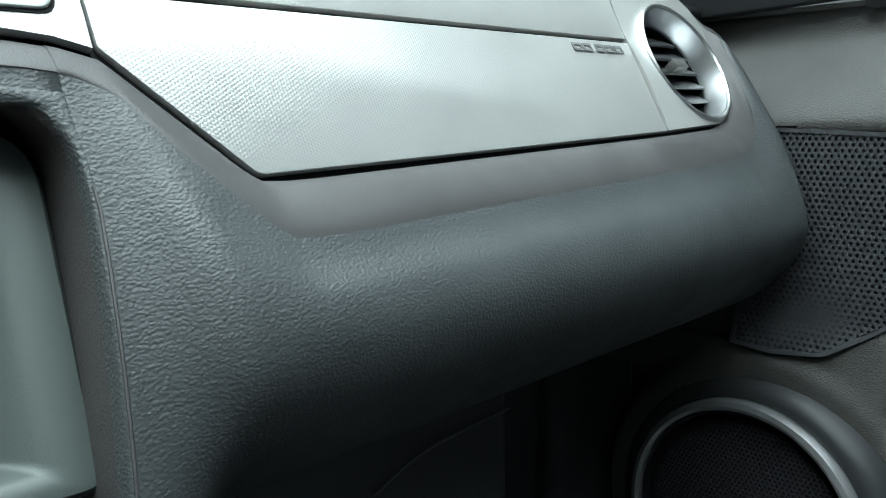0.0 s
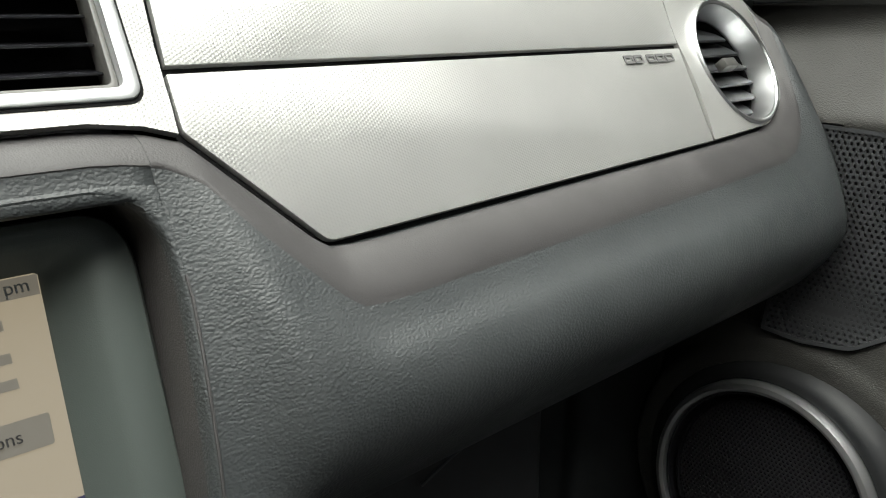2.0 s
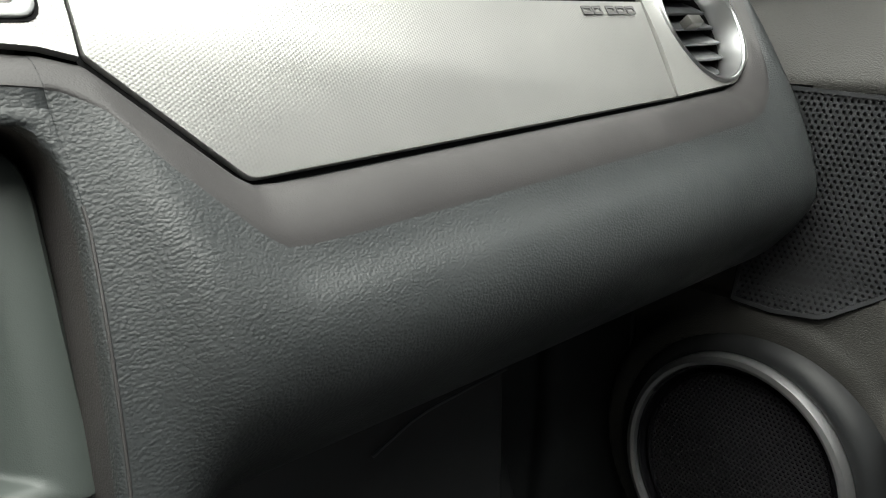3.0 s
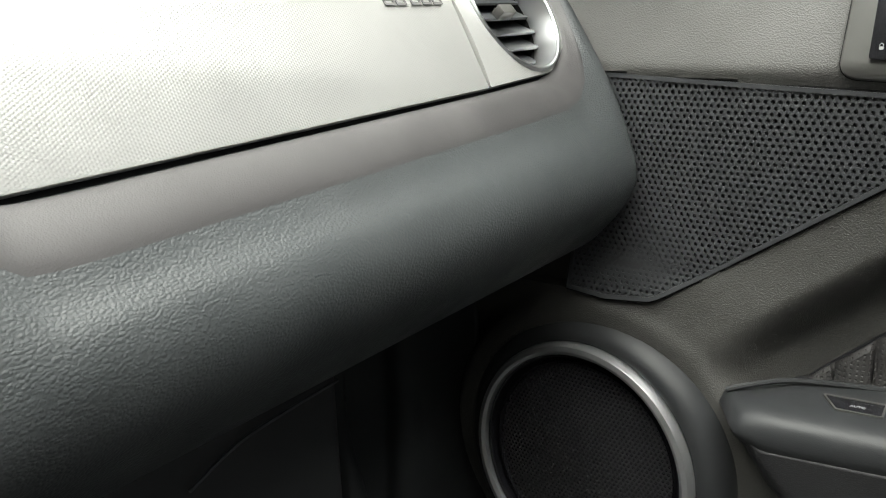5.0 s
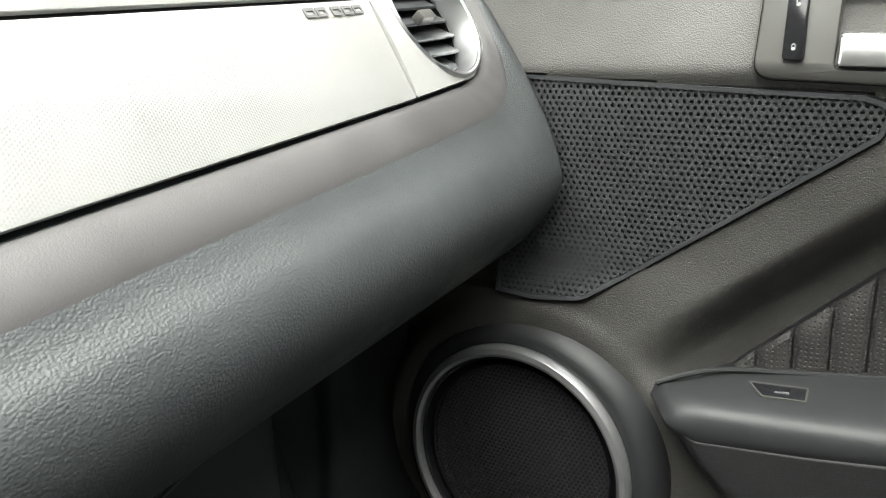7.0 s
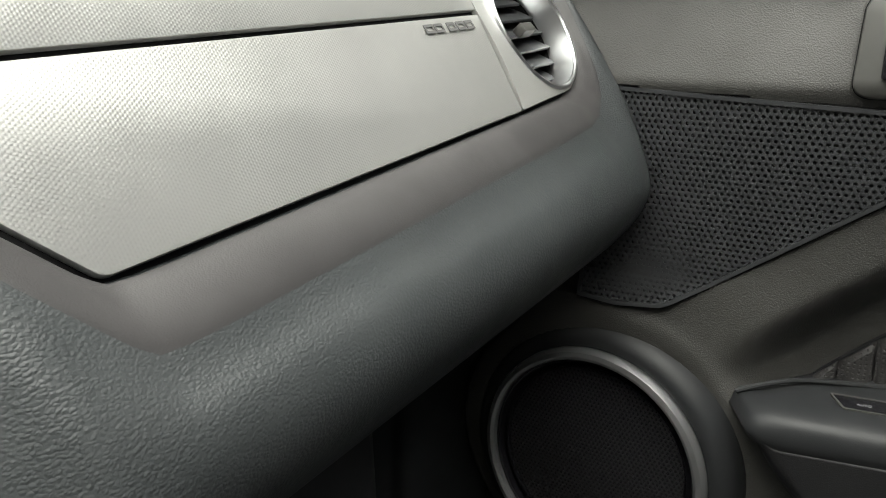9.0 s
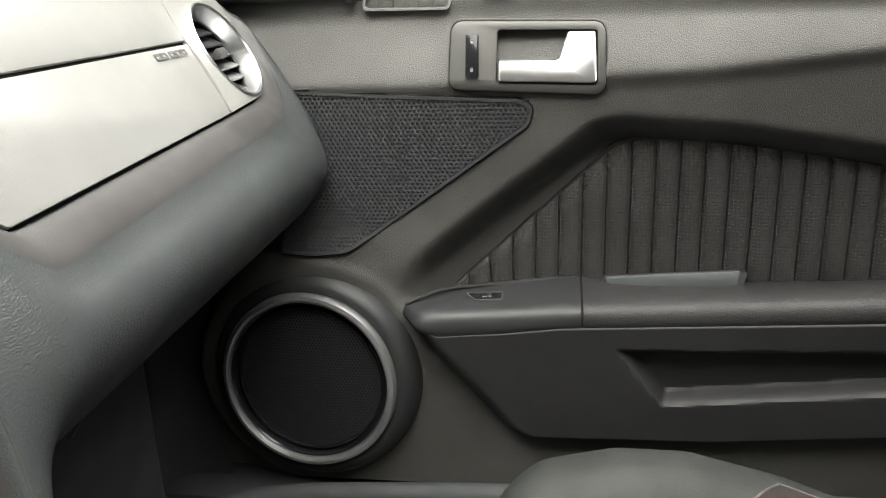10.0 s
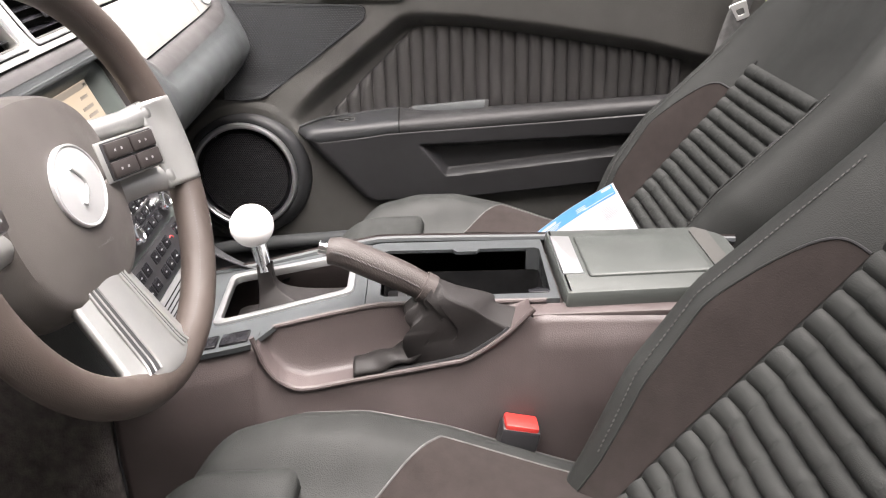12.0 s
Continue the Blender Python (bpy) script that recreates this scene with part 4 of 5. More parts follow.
def shrink(outline, k):
    cx, cz2 = 0.26, 0.80
    out = []
    n = len(outline)
    for i in range(n):
        p, q, r = Vector(outline[i - 1]), Vector(outline[i]), Vector(outline[(i + 1) % n])
        t = (r - p).normalized()
        nrm = Vector((-t.y, t.x))
        if nrm.dot(Vector((cx, cz2)) - q) < 0:
            nrm = -nrm
        out.append(tuple(q + nrm * k))
    return out


gd = dense(GR, 0.006)
gi = shrink(gd, 0.0032)
gh = shrink(gd, 0.0018)
rim = part("grille_rim", slab(gd, lambda a, b, d: gr_place(a, b, -0.0012 + d), 0.004, gi), GRILLE, door, "smooth rim of the perforated grille")
part("grille_plate", holes(gh, 0.0050, 0.00145, gr_place, 0.003, 0.0002), GRILLE, rim, "perforated black grille plate", smooth=False)
gp = part("grille_backing", slab(gi, lambda a, b, d: Vector((0.7175 + d, a, b)), 0.001), VOID, rim)
tx = dense(gi, 0.012)
part("grille_web", slab(tx, lambda a, b, d: gr_place(a, b, 0.0034 + d), 0.001, radial(tx, (0.232, 0.792), 0.058, 0.058)), DARK, rim, "dark web behind the grille with a round opening")
part("grille_gap", slab(shrink(gd, -0.0014), lambda a, b, d: gr_place(a, b, 0.0004 + d), 0.001, gd), VOID, rim)

# speaker
SN = Vector((-1.0, 0.086, 0.068)).normalized()  # the speaker faces inwards
SX = (Vector((0, -1, 0)) + SN * 0.086).normalized()
sm = basis(Vector((0.676, SPK[0], SPK[1])), SX, SN.cross(SX))
sp = part("speaker_ring", lathe([(0.1045, -0.006), (0.1045, 0.004), (0.1025, 0.0085), (0.0985, 0.0095), (0.0955, 0.0075), (0.0935, 0.001), (0.0925, -0.012)], sm, 96), RING, door, "bright satin metal speaker ring")
part("speaker_pod", lathe([(0.128, -0.07), (0.128, -0.026), (0.1268, -0.019), (0.1242, -0.0125), (0.1202, -0.006), (0.115, -0.0015), (0.1085, 0.0005), (0.105, -0.0008), (0.1045, -0.012)], sm, 96), POD, door, "smooth raised speaker pod")
part("speaker_dish", lathe([(0.0935, 0.0045), (0.092, 0.003), (0.091, -0.006), (0.0885, -0.0055), (0.0868, -0.002), (0.0852, -0.0025), (0.0845, -0.010)], sm, 96), GLOSS, sp, "black stepped speaker frame")
disc = [(0.0846 * math.cos(2 * math.pi * i / 64), 0.0846 * math.sin(2 * math.pi * i / 64)) for i in range(64)]


def spk_place(a, b, d):
    return sm @ Vector((a, b, -0.006 + 0.004 * (1 - (a * a + b * b) / 0.0072) - d))


part("speaker_mesh", holes(disc, 0.0040, 0.0013, spk_place, 0.002, -0.002), BLACK, sp, "fine black perforated mesh", smooth=False)
part("cone", lathe([(0.086, -0.012), (0.0, -0.012)], sm, 48), VOID, sp)


# arm rest
def arm_edge(y):
    """Height of the arm rest's rounded front edge."""
    return lerp([(-0.66, 0.672), (-0.265, 0.656), (0.066, 0.641), (0.12, 0.637), (0.2, 0.632), (0.226, 0.627)], y)


def arm_f(y0, y1):
    def f(u, v):
        y = y0 + (y1 - y0) * u
        t, b, e = arm_top(y) - 0.020 + 0.012 * ss(-0.08, 0.08, y), arm_bot(y), arm_edge(y)
        k = ss(0.246, 0.211, y)
        fx = 0.700 - 0.046 * k + 0.006 * ss(-0.2, -0.6, y)
        prof = spline([(0.745, 0, t - 0.006), (0.728, 0, t - 0.004), (fx + 0.034, 0, e + 0.003 + (t - e) * 0.18), (fx + 0.013, 0, e + 0.0025), (fx + 0.003, 0, e - 0.004), (fx, 0, (e + b) / 2 - 0.002), (fx + 0.003, 0, b + 0.003), (fx + 0.010, 0, b - 0.001), (0.705, 0, b - 0.002)], 33)
        p = prof[round(v * 32)]
        return Vector((p.x, y, p.z))
    return f


pod = part("armrest_front", grid(30, 32, arm_f(0.243, 0.0415)), POD, door, "smooth dark switch pod of the arm rest")
rear = part("armrest_rear", grid(60, 32, arm_f(0.039, -0.66)), ARM, door, "black padded rear arm rest")
part("armrest_seam", grid(1, 32, lambda u, v: arm_f(0.0430, 0.0375)(u, v) + Vector((0.0025, 0, -0.0022))), VOID, door)
swm = basis(Vector((0.692, 0.146, arm_edge(0.146) + 0.0052)), (0, -1, 0.05), (1, 0, 0.10))
part("armrest_lip", tube(spline([(0.692, 0.233, 0.631), (0.703, 0.212, 0.637), (0.714, 0.185, 0.6415), (0.724, 0.12, 0.6455), (0.727, 0.045, 0.653)], 30), 0.0022, 8), POD, pod, "raised rear lip")
SWO = round_poly([(0.021, -0.0095), (-0.009, -0.0095), (-0.021, 0.0095), (0.021, 0.0095)], 0.0015, 3)
SWI = round_poly([(0.0198, -0.0083), (-0.0082, -0.0083), (-0.0190, 0.0083), (0.0198, 0.0083)], 0.0012, 3)
sw = part("window_switch", slab(SWI, lambda a, b, d: swm @ Vector((a, b, 0.0012 - d)), 0.006, bevel=0.0005), GLOSS, pod, "black window switch in the arm rest")
part("switch_rim", slab(SWO, lambda a, b, d: swm @ Vector((a, b, 0.0018 - d)), 0.006, SWI), BEZEL, sw, "thin pale rim")
part("switch_text", writing("AUTO", swm @ pose(0.004, -0.001, 0.0013, 0, 0, 0), 0.0036, 0.0001), MARK, sw, "pale printed word")
# metal inlay of the pull
inl = round_poly([(0.0165, 0.6645), (-0.122, 0.6725), (-0.117, 0.6555), (0.010, 0.6475)], 0.002, 3)
part("pull_inlay", slab(inl, lambda a, b, d: Vector((0.715 + (b - 0.66) * 0.4 + d, 0.067 + (a - 0.067) * 1.04, b - 0.008)), 0.006, bevel=0.0008), CONSOLE, rear, "grey metallic inlay in the door pull")
part("pull_lip", slab(round_poly([(0.024, 0.662), (-0.13, 0.672), (-0.122, 0.652), (0.014, 0.643)], 0.003, 3), lambda a, b, d: Vector((0.7175 + (b - 0.66) * 0.4 + d, 0.067 + (a - 0.067) * 1.04, b - 0.009)), 0.02), BLACK, rear)
# crease under the arm rest
part("armrest_line", tube([Vector((0.659 + 0.006 * ss(-0.2, -0.6, y), y, arm_bot(y) - 0.0015)) for y in [0.19 - 0.02 * i for i in range(42)]], 0.0014, 6), GRILLE, door)


# quilted insert, pleat by pleat
def q_top(y):
    return lerp([(-0.52, 0.729), (-0.495, 0.7345), (-0.207, 0.787), (-0.133, 0.798), (-0.06, 0.805), (-0.022, 0.8065), (0.006, 0.800), (0.189, 0.6335), (0.2, 0.625)], y)


def q_bot(y):
    return arm_top(y) - 0.032


part("insert_backing", slab(dense([(0.195, 0.628), (0.006, 0.803), (-0.022, 0.809), (-0.133, 0.800), (-0.207, 0.789), (-0.515, 0.733), (-0.50, 0.64)], 0.03), lambda a, b, d: Vector((0.735 + d, a, b)), 0.01), BLACK, door)
PITCH = 0.0253
stitches = bmesh.new()
for i in range(28):
    y1 = 0.1915 - PITCH * i
    y0 = y1 - PITCH
    y0 = max(y0, -0.513)

    def pleat_f(u, v, y0=y0, y1=y1):
        y = y1 + (y0 - y1) * u
        b, t = q_bot(y), max(q_top(y), q_bot(y) + 0.002)
        z = b + (t - b) * v
        c = 2 * u - 1
        bulge = 0.0088 * math.sqrt(max(0.0, 1 - c * c * 0.995)) * (0.35 + 0.65 * min(1, (1 - v) * 7 + 0.05, v * 9 + 0.4))
        return Vector((0.7345 - bulge + 0.0006 * math.sin(9 * v + i * 1.7), y, z))
    part("pleat", grid(10, 9, pleat_f), QUILT, door)
    if i:
        z = q_bot(y1) + 0.006
        while z < q_top(y1) - 0.004:
            for s in (-0.0018, 0.0018):
                box(0.7300, 0.7312, y1 + s - 0.0004, y1 + s + 0.0004, z, z + 0.0022, stitches)
            z += 0.0042
part("stitching", stitches, STITCH, door, "pale stitched seams", smooth=False, kind="stuff")


# ---- seats ----
def make_seat(xc, yb, zb, recline, label, length):
    """A bolstered bucket seat. yb: where the backrest meets the cushion."""
    seat = thing("bucket_seat", (xc, yb + 0.2, 0.29), label, "seat", "front seats")
    tilt = pose(0, 0, 0, recline, 0, 0).to_3x3()
    o = Vector((xc, yb, zb))

    def half(v):
        return lerp([(0.0, 0.225), (0.3, 0.25), (0.65, 0.245), (0.85, 0.205), (1.0, 0.15)], v)

    def back_depth(x, v):
        w = half(v)
        a = abs(x)
        bol = 0.075 * ss(0.10, 0.19, a) * lerp([(-0.15, 0.1), (0, 0.5), (0.15, 0.88), (0.3, 0.95), (0.45, 0.75), (0.6, 0.5), (0.8, 0.25), (1, 0.1)], v)
        edge = max(0.0, (a - (w - 0.045)) / 0.045)
        return bol - 0.10 * (1 - math.sqrt(max(0.0, 1 - min(1, edge) ** 2)))

    def back_pt(x, v, d=0.0):
        h = 0.66 * v
        y = back_depth(x, v) + d
        curve = 0.03 * math.sin(math.pi * v) + 0.02 * v * v
        return o + tilt @ Vector((x, y - curve, h))

    def back_f(u, v):
        v = -0.15 + 1.15 * v
        w = half(v)
        c = 2 * u - 1
        return back_pt(w * math.copysign(abs(c) ** 0.85, c), v)
    b = part("backrest", grid(56, 40, back_f, flip=True), SEAT_LEATHER, seat, "black leather backrest with side bolsters")
    thick(b, 0.07, -1.0)
    # suede patches on the bolsters, bordered by a seam
    for s in (1, -1):
        def patch_f(u, v, s=s):
            vv = -0.12 + (0.60 - 0.05 * u ** 4) * v
            w = half(vv)
            a = 0.128 + (w - 0.074 + 0.012 * (1 - v) ** 2 - 0.012 * v ** 8 - 0.128) * u
            return back_pt(s * a, vv, 0.0022)
        pt = part("bolster_patch", grid(14, 34, patch_f, flip=s > 0), SUEDE, seat, "brown-black suede bolster panel")
        edge = [patch_f(k / 12, 1.0) for k in range(13)]
        part("piping", tube(edge, 0.0015, 6), BLACK, pt, "dark seam piping")
        part("piping", tube([patch_f(1.0, k / 20) for k in range(21)], 0.0013, 6), SEAT_LEATHER, pt)
        sd = bmesh.new()
        for k in range(64):
            q = 0.02 + 0.56 * k / 64
            tube([back_pt(s * (half(q) - 0.060), q, 0.0014), back_pt(s * (half(q) - 0.060), q + 0.005, 0.0014)], 0.0008, 5, bm=sd)
        part("stitching", sd, STITCH, seat, kind="stuff")
        part("seam", tube([back_pt(s * 0.124, -0.1 + 0.67 * k / 20, 0.001) for k in range(21)], 0.002, 6), BLACK, seat)
    def quilt(u):
        """Shallow dips where rows of stitching cross the pleats."""
        return 1 - 0.3 * math.exp(-(((u * 5) % 1 - 0.5) / 0.09) ** 2)

    # pleats across the backrest
    n = 20
    for i in range(n):
        v0, v1 = -0.12 + 0.68 * i / n, -0.12 + 0.68 * (i + 1) / n

        def rib_f(u, v, v0=v0, v1=v1):
            c = 2 * v - 1
            return back_pt(-0.123 + 0.246 * u, v0 + (v1 - v0) * v, 0.004 + 0.010 * math.sqrt(max(0, 1 - c * c * 0.97)) * (0.5 + 0.5 * min(1, 8 * u, 8 * (1 - u))) * quilt(u))
        part("pleat", grid(40, 6, rib_f, flip=True), SEAT_LEATHER, seat)
    # head restraint
    hc = o + tilt @ Vector((0, -0.015, 0.735))

    def hr_f(u, v):
        t = 2 * math.pi * u
        q = math.pi * v
        sx = 0.125 * math.copysign(abs(math.cos(t)) ** 0.6, math.cos(t)) * math.sin(q) ** 0.55
        sy = 0.048 * math.copysign(abs(math.sin(t)) ** 0.7, math.sin(t)) * math.sin(q) ** 0.6
        sz = -0.085 * math.copysign(abs(math.cos(q)) ** 0.7, math.cos(q))
        return hc + tilt @ Vector((sx, sy, sz))
    hr = part("head_restraint", grid(40, 24, hr_f), SEAT_LEATHER, seat, "black leather head restraint")
    for s in (-0.05, 0.05):
        part("post", tube([hc + tilt @ Vector((s, 0, -0.16)), hc + tilt @ Vector((s, 0, -0.07))], 0.006, 10), CHROME, hr)

    # cushion
    L = length

    def cush_h(x, v, sides=1.0):
        a = abs(x)
        bol = sides * 0.048 * ss(0.115, 0.19, a) * lerp([(0, -1.0), (0.2, -0.3), (0.42, 0.55), (0.6, 1.0), (0.74, 0.98), (0.88, 0.6), (1, 0.1)], v)
        edge = max(0.0, (a - 0.205) / 0.06)
        front = max(0.0, (v - 0.86) / 0.14)
        return bol + 0.012 * v - 0.09 * (1 - math.sqrt(max(0.0, 1 - min(1, edge) ** 2))) - 0.085 * (1 - math.sqrt(max(0.0, 1 - front ** 2)))

    def cush_pt(x, v, d=0.0, sides=1.0):
        return Vector((xc + x, yb - 0.03 + (L + 0.03) * v - 0.035 * v * (x / 0.26) ** 2, zb - 0.002 + cush_h(x, v, sides) + d))

    def cush_f(u, v):
        c = 2 * u - 1
        return cush_pt(0.265 * math.copysign(abs(c) ** 0.85, c), v)
    c = part("cushion", grid(56, 44, cush_f), SEAT_LEATHER, seat, "black leather cushion with raised sides")
    thick(c, 0.07, -1.0)
    for s in (1, -1):
        def cp_f(u, v, s=s):
            vv = 0.06 + (0.50 - 0.13 * u) * v
            return cush_pt(s * (0.128 + 0.070 * u), vv, 0.0018)
        pt = part("bolster_patch", grid(10, 22, cp_f, flip=s < 0), SUEDE, seat, "brown-black suede side panel")
        part("piping", tube([cp_f(k / 10, 1.0) for k in range(11)], 0.0013, 6), STITCH, pt)
        part("piping", tube([cp_f(1.0, k / 20) for k in range(21)], 0.001, 6), STITCH, pt)
        part("seam", tube([cush_pt(s * 0.124, 0.06 + 0.64 * k / 20, 0.0006) for k in range(21)], 0.0018, 6), BLACK, seat)
        part("seam", tube([cush_pt(s * 0.2405, 0.04 + 0.88 * k / 24, 0.0006) for k in range(25)], 0.0016, 6), STITCH, seat)
    def thigh_f(u, v):
        x, vv = -0.172 + 0.344 * u, 0.70 + 0.30 * v
        e = min(1.0, u / 0.09, (1 - u) / 0.09)
        f = min(1.0, v / 0.12)
        lift = 0.014 * math.sqrt(max(0.0, 1 - (1 - e) ** 2)) * math.sqrt(max(0.0, 1 - (1 - f) ** 2)) - 0.012 * (1 - e) ** 2
        return cush_pt(x, vv, lift + 0.011, 0.25) + Vector((0, 0.012 * e * v, 0))
    thick(part("thigh_pad", grid(40, 24, thigh_f), SEAT_LEATHER, seat, "smooth leather pad at the cushion front"), 0.03)
    part("seam", tube([cush_pt(-0.124 + 0.248 * k / 12, 0.70, 0.0006) for k in range(13)], 0.0018, 6), BLACK, seat)
    m = 11
    for i in range(m):
        v0, v1 = 0.06 + 0.64 * i / m, 0.06 + 0.64 * (i + 1) / m

        def crib_f(u, v, v0=v0, v1=v1):
            q = 2 * v - 1
            return cush_pt(-0.123 + 0.246 * u, v0 + (v1 - v0) * v, 0.001 + 0.009 * math.sqrt(max(0, 1 - q * q * 0.97)) * (0.4 + 0.6 * min(1, 8 * u, 8 * (1 - u))) * quilt(u))
        part("pleat", grid(40, 6, crib_f), SEAT_LEATHER, seat)
    part("base", box(xc - 0.22, xc + 0.22, yb - 0.05, yb + L - 0.08, 0.27, zb - 0.04, bevel=0.02), DARK, seat, "dark seat frame and runners")
    return seat


make_seat(0.37, -0.335, 0.470, 33, "black leather and suede bucket seat beside the closed door", 0.50)
make_seat(-0.37, -0.19, 0.512, 33, "black leather and suede driver seat beside the console", 0.47)

# ---- centre console ----
console = thing("centre_console", (0, 0.0, 0.27), "grey and charcoal centre console between the seats", "console")


def con_top(y):
    return lerp([(-0.40, 0.632), (-0.15, 0.642), (0.05, 0.645), (0.12, 0.632), (0.20, 0.614), (0.30, 0.596), (0.36, 0.59)], y)


def con_place(x, y, d=0.0):
    return Vector((x, y, con_top(y) - d))


# deck with openings for shifter and bin
BIN = round_poly([(-0.053, 0.047), (-0.053, -0.142), (0.068, -0.145), (0.068, 0.047)], 0.006, 4)
SHF = round_poly([(-0.040, 0.240), (-0.034, 0.078), (0.076, 0.078), (0.092, 0.244)], 0.012, 5)


def deck(outline, hole):
    o = dense(outline, 0.008)
    cx = sum(p[0] for p in hole) / len(hole)
    cy2 = sum(p[1] for p in hole) / len(hole)
    inner = []
    for a, b in o:
        d = Vector((a - cx, b - cy2))
        best = None
        for (x1, y1), (x2, y2) in zip(hole, hole[1:] + hole[:1]):
            ex, ey = x2 - x1, y2 - y1
            den = d.x * ey - d.y * ex
            if abs(den) < 1e-12:
                continue
            t = ((x1 - cx) * ey - (y1 - cy2) * ex) / den
            s = ((x1 - cx) * d.y - (y1 - cy2) * d.x) / den
            if t > 0 and -1e-6 <= s <= 1 + 1e-6 and (best is None or t < best):
                best = t
        inner.append((cx + d.x * best, cy2 + d.y * best))
    return o, inner


for name, out, hole in (("deck_rear", [(-0.066, 0.0625), (-0.066, -0.150), (0.092, -0.150), (0.092, 0.0625)], BIN), ("deck_front", [(-0.098, 0.30), (-0.098, 0.185), (-0.066, 0.16), (-0.066, 0.0635), (0.094, 0.0635), (0.112, 0.30)], SHF)):
    o, i = deck(out, hole)
    part(name, slab(o, con_place, 0.03 if name == "deck_rear" else 0.006, i), CONSOLE, console, "grey satin plastic console deck")
soft(part("far_side", grid(30, 8, lambda u, v: Vector((0.094 + 0.022 * u + 0.012 * v, -0.40 + 0.72 * u, con_top(-0.40 + 0.72 * u) - 0.36 * v - 0.0 + 0.006 * (1 - v)))), CONSOLE_PAD, console), 0.001)
part("far_edge", tube([Vector((0.0945 + 0.020 * k / 30, -0.40 + 0.72 * k / 30, con_top(-0.40 + 0.72 * k / 30) - 0.002)) for k in range(31)], 0.0055, 8), CONSOLE, console)
# bin; its near-black colour stands in for the shade inside
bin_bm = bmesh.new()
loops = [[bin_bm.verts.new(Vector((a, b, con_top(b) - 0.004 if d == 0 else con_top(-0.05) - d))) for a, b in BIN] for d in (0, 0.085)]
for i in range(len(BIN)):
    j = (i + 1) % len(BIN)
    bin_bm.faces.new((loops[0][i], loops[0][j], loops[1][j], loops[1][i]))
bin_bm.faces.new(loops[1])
bn = part("bin", bin_bm, VOID, console, "open storage bin, near-black for the shade inside")
part("cup_ring", lathe([(0.0385, -0.02), (0.0385, 0.004), (0.036, 0.006), (0.0345, 0.003), (0.0345, -0.02)], pose(0.008, -0.092, 0.582), 36), BLACK, bn, "black cup holder ring")
# ledge in the same painted shade as the bin
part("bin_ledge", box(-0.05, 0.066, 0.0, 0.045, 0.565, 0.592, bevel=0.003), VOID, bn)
part("hinge", box(-0.030, -0.008, -0.143, -0.128, 0.585, 0.628, bevel=0.004), GLOSS, bn, "black hinge lug")
part("hinge", box(-0.046, -0.036, -0.144, -0.118, 0.60, 0.640, bevel=0.002), GLOSS, bn)
part("notch", box(-0.006, 0.024, 0.02, 0.03, 0.6, 0.61), BLACK, bn)
part("catch", slab(round_poly([(-0.072, 0.0), (-0.038, 0.0), (-0.043, 0.009), (-0.067, 0.009)], 0.001, 2), lambda a, b, d: Vector((0.0685 - b, a, con_top(-0.05) + 0.0005 - d)), 0.004), CONSOLE, bn)
# arm rest lid
lid_o = round_poly([(-0.079, -0.155), (-0.074, -0.345), (-0.045, -0.372), (0.06, -0.372), (0.088, -0.345), (0.092, -0.155)], [0.004, 0.03, 0.03, 0.03, 0.03, 0.004], 6)
LIDZ = 0.655
lid = part("armrest_lid", slab(lid_o, lambda a, b, d: Vector((a, b, LIDZ - d)), 0.028, bevel=0.006), LID, console, "grey padded arm rest lid")
soft(part("lid_pad", slab(round_poly([(-0.045, -0.186), (-0.042, -0.325), (0.058, -0.325), (0.064, -0.186)], 0.006, 5), lambda a, b, d: Vector((a, b, LIDZ + 0.0035 - d)), 0.008, bevel=0.002), LID, lid, "smooth raised pad"), 0.001)
part("lid_clasp", slab(round_poly([(-0.036, -0.158), (-0.036, -0.181), (0.064, -0.181), (0.068, -0.158)], 0.001, 3), lambda a, b, d: Vector((a, b, LIDZ + 0.0025 - d)), 0.006, bevel=0.0008), SATIN, lid, "bright metal clasp strip")
# paler strip paints the reflection along the lid's rounded end
part("lid_sheen", slab(round_poly([(-0.068, -0.338), (-0.055, -0.352), (0.068, -0.352), (0.08, -0.338), (0.07, -0.331), (-0.06, -0.331)], 0.003, 3), lambda a, b, d: Vector((a, b, LIDZ + 0.002 - d)), 0.004), BEZEL, lid, "pale strip standing in for the sheen on the rounded end")
part("bin_body", box(-0.078, 0.092, -0.372, -0.152, 0.30, LIDZ - 0.031, bevel=0.006), CONSOLE_PAD, console)

# driver-side flank with the hand brake scoop
SCOOP = [(0.181, 0.629), (0.171, 0.592), (0.155, 0.571), (0.131, 0.562), (0.081, 0.570), (-0.02, 0.5865), (-0.048, 0.593), (-0.085, 0.618), (-0.117, 0.650)]


def scoop_z(y):
    return lerp(sorted(SCOOP), y)


def flank_top(y):
    if y > 0.181:
        return con_top(y) - 0.003
    if y < -0.117:
        return con_top(y) - 0.006
    return scoop_z(y)


def flank_f(u, v):
    y = 0.34 - 0.74 * u
    t = flank_top(y)
    b = 0.27
    z = t + (b - t) * v
    band = max(ss(-0.112, -0.13, y), ss(0.178, 0.19, y))
    return Vector((-0.104 - 0.012 * ss(0, 0.3, v) + 0.012 * band * max(0.0, 1 - (t - z) / 0.028), y, z))


flank = part("flank", grid(110, 40, flank_f, flip=True), CONSOLE_PAD, console, "charcoal console side")
thick(flank, 0.006, -1.0)
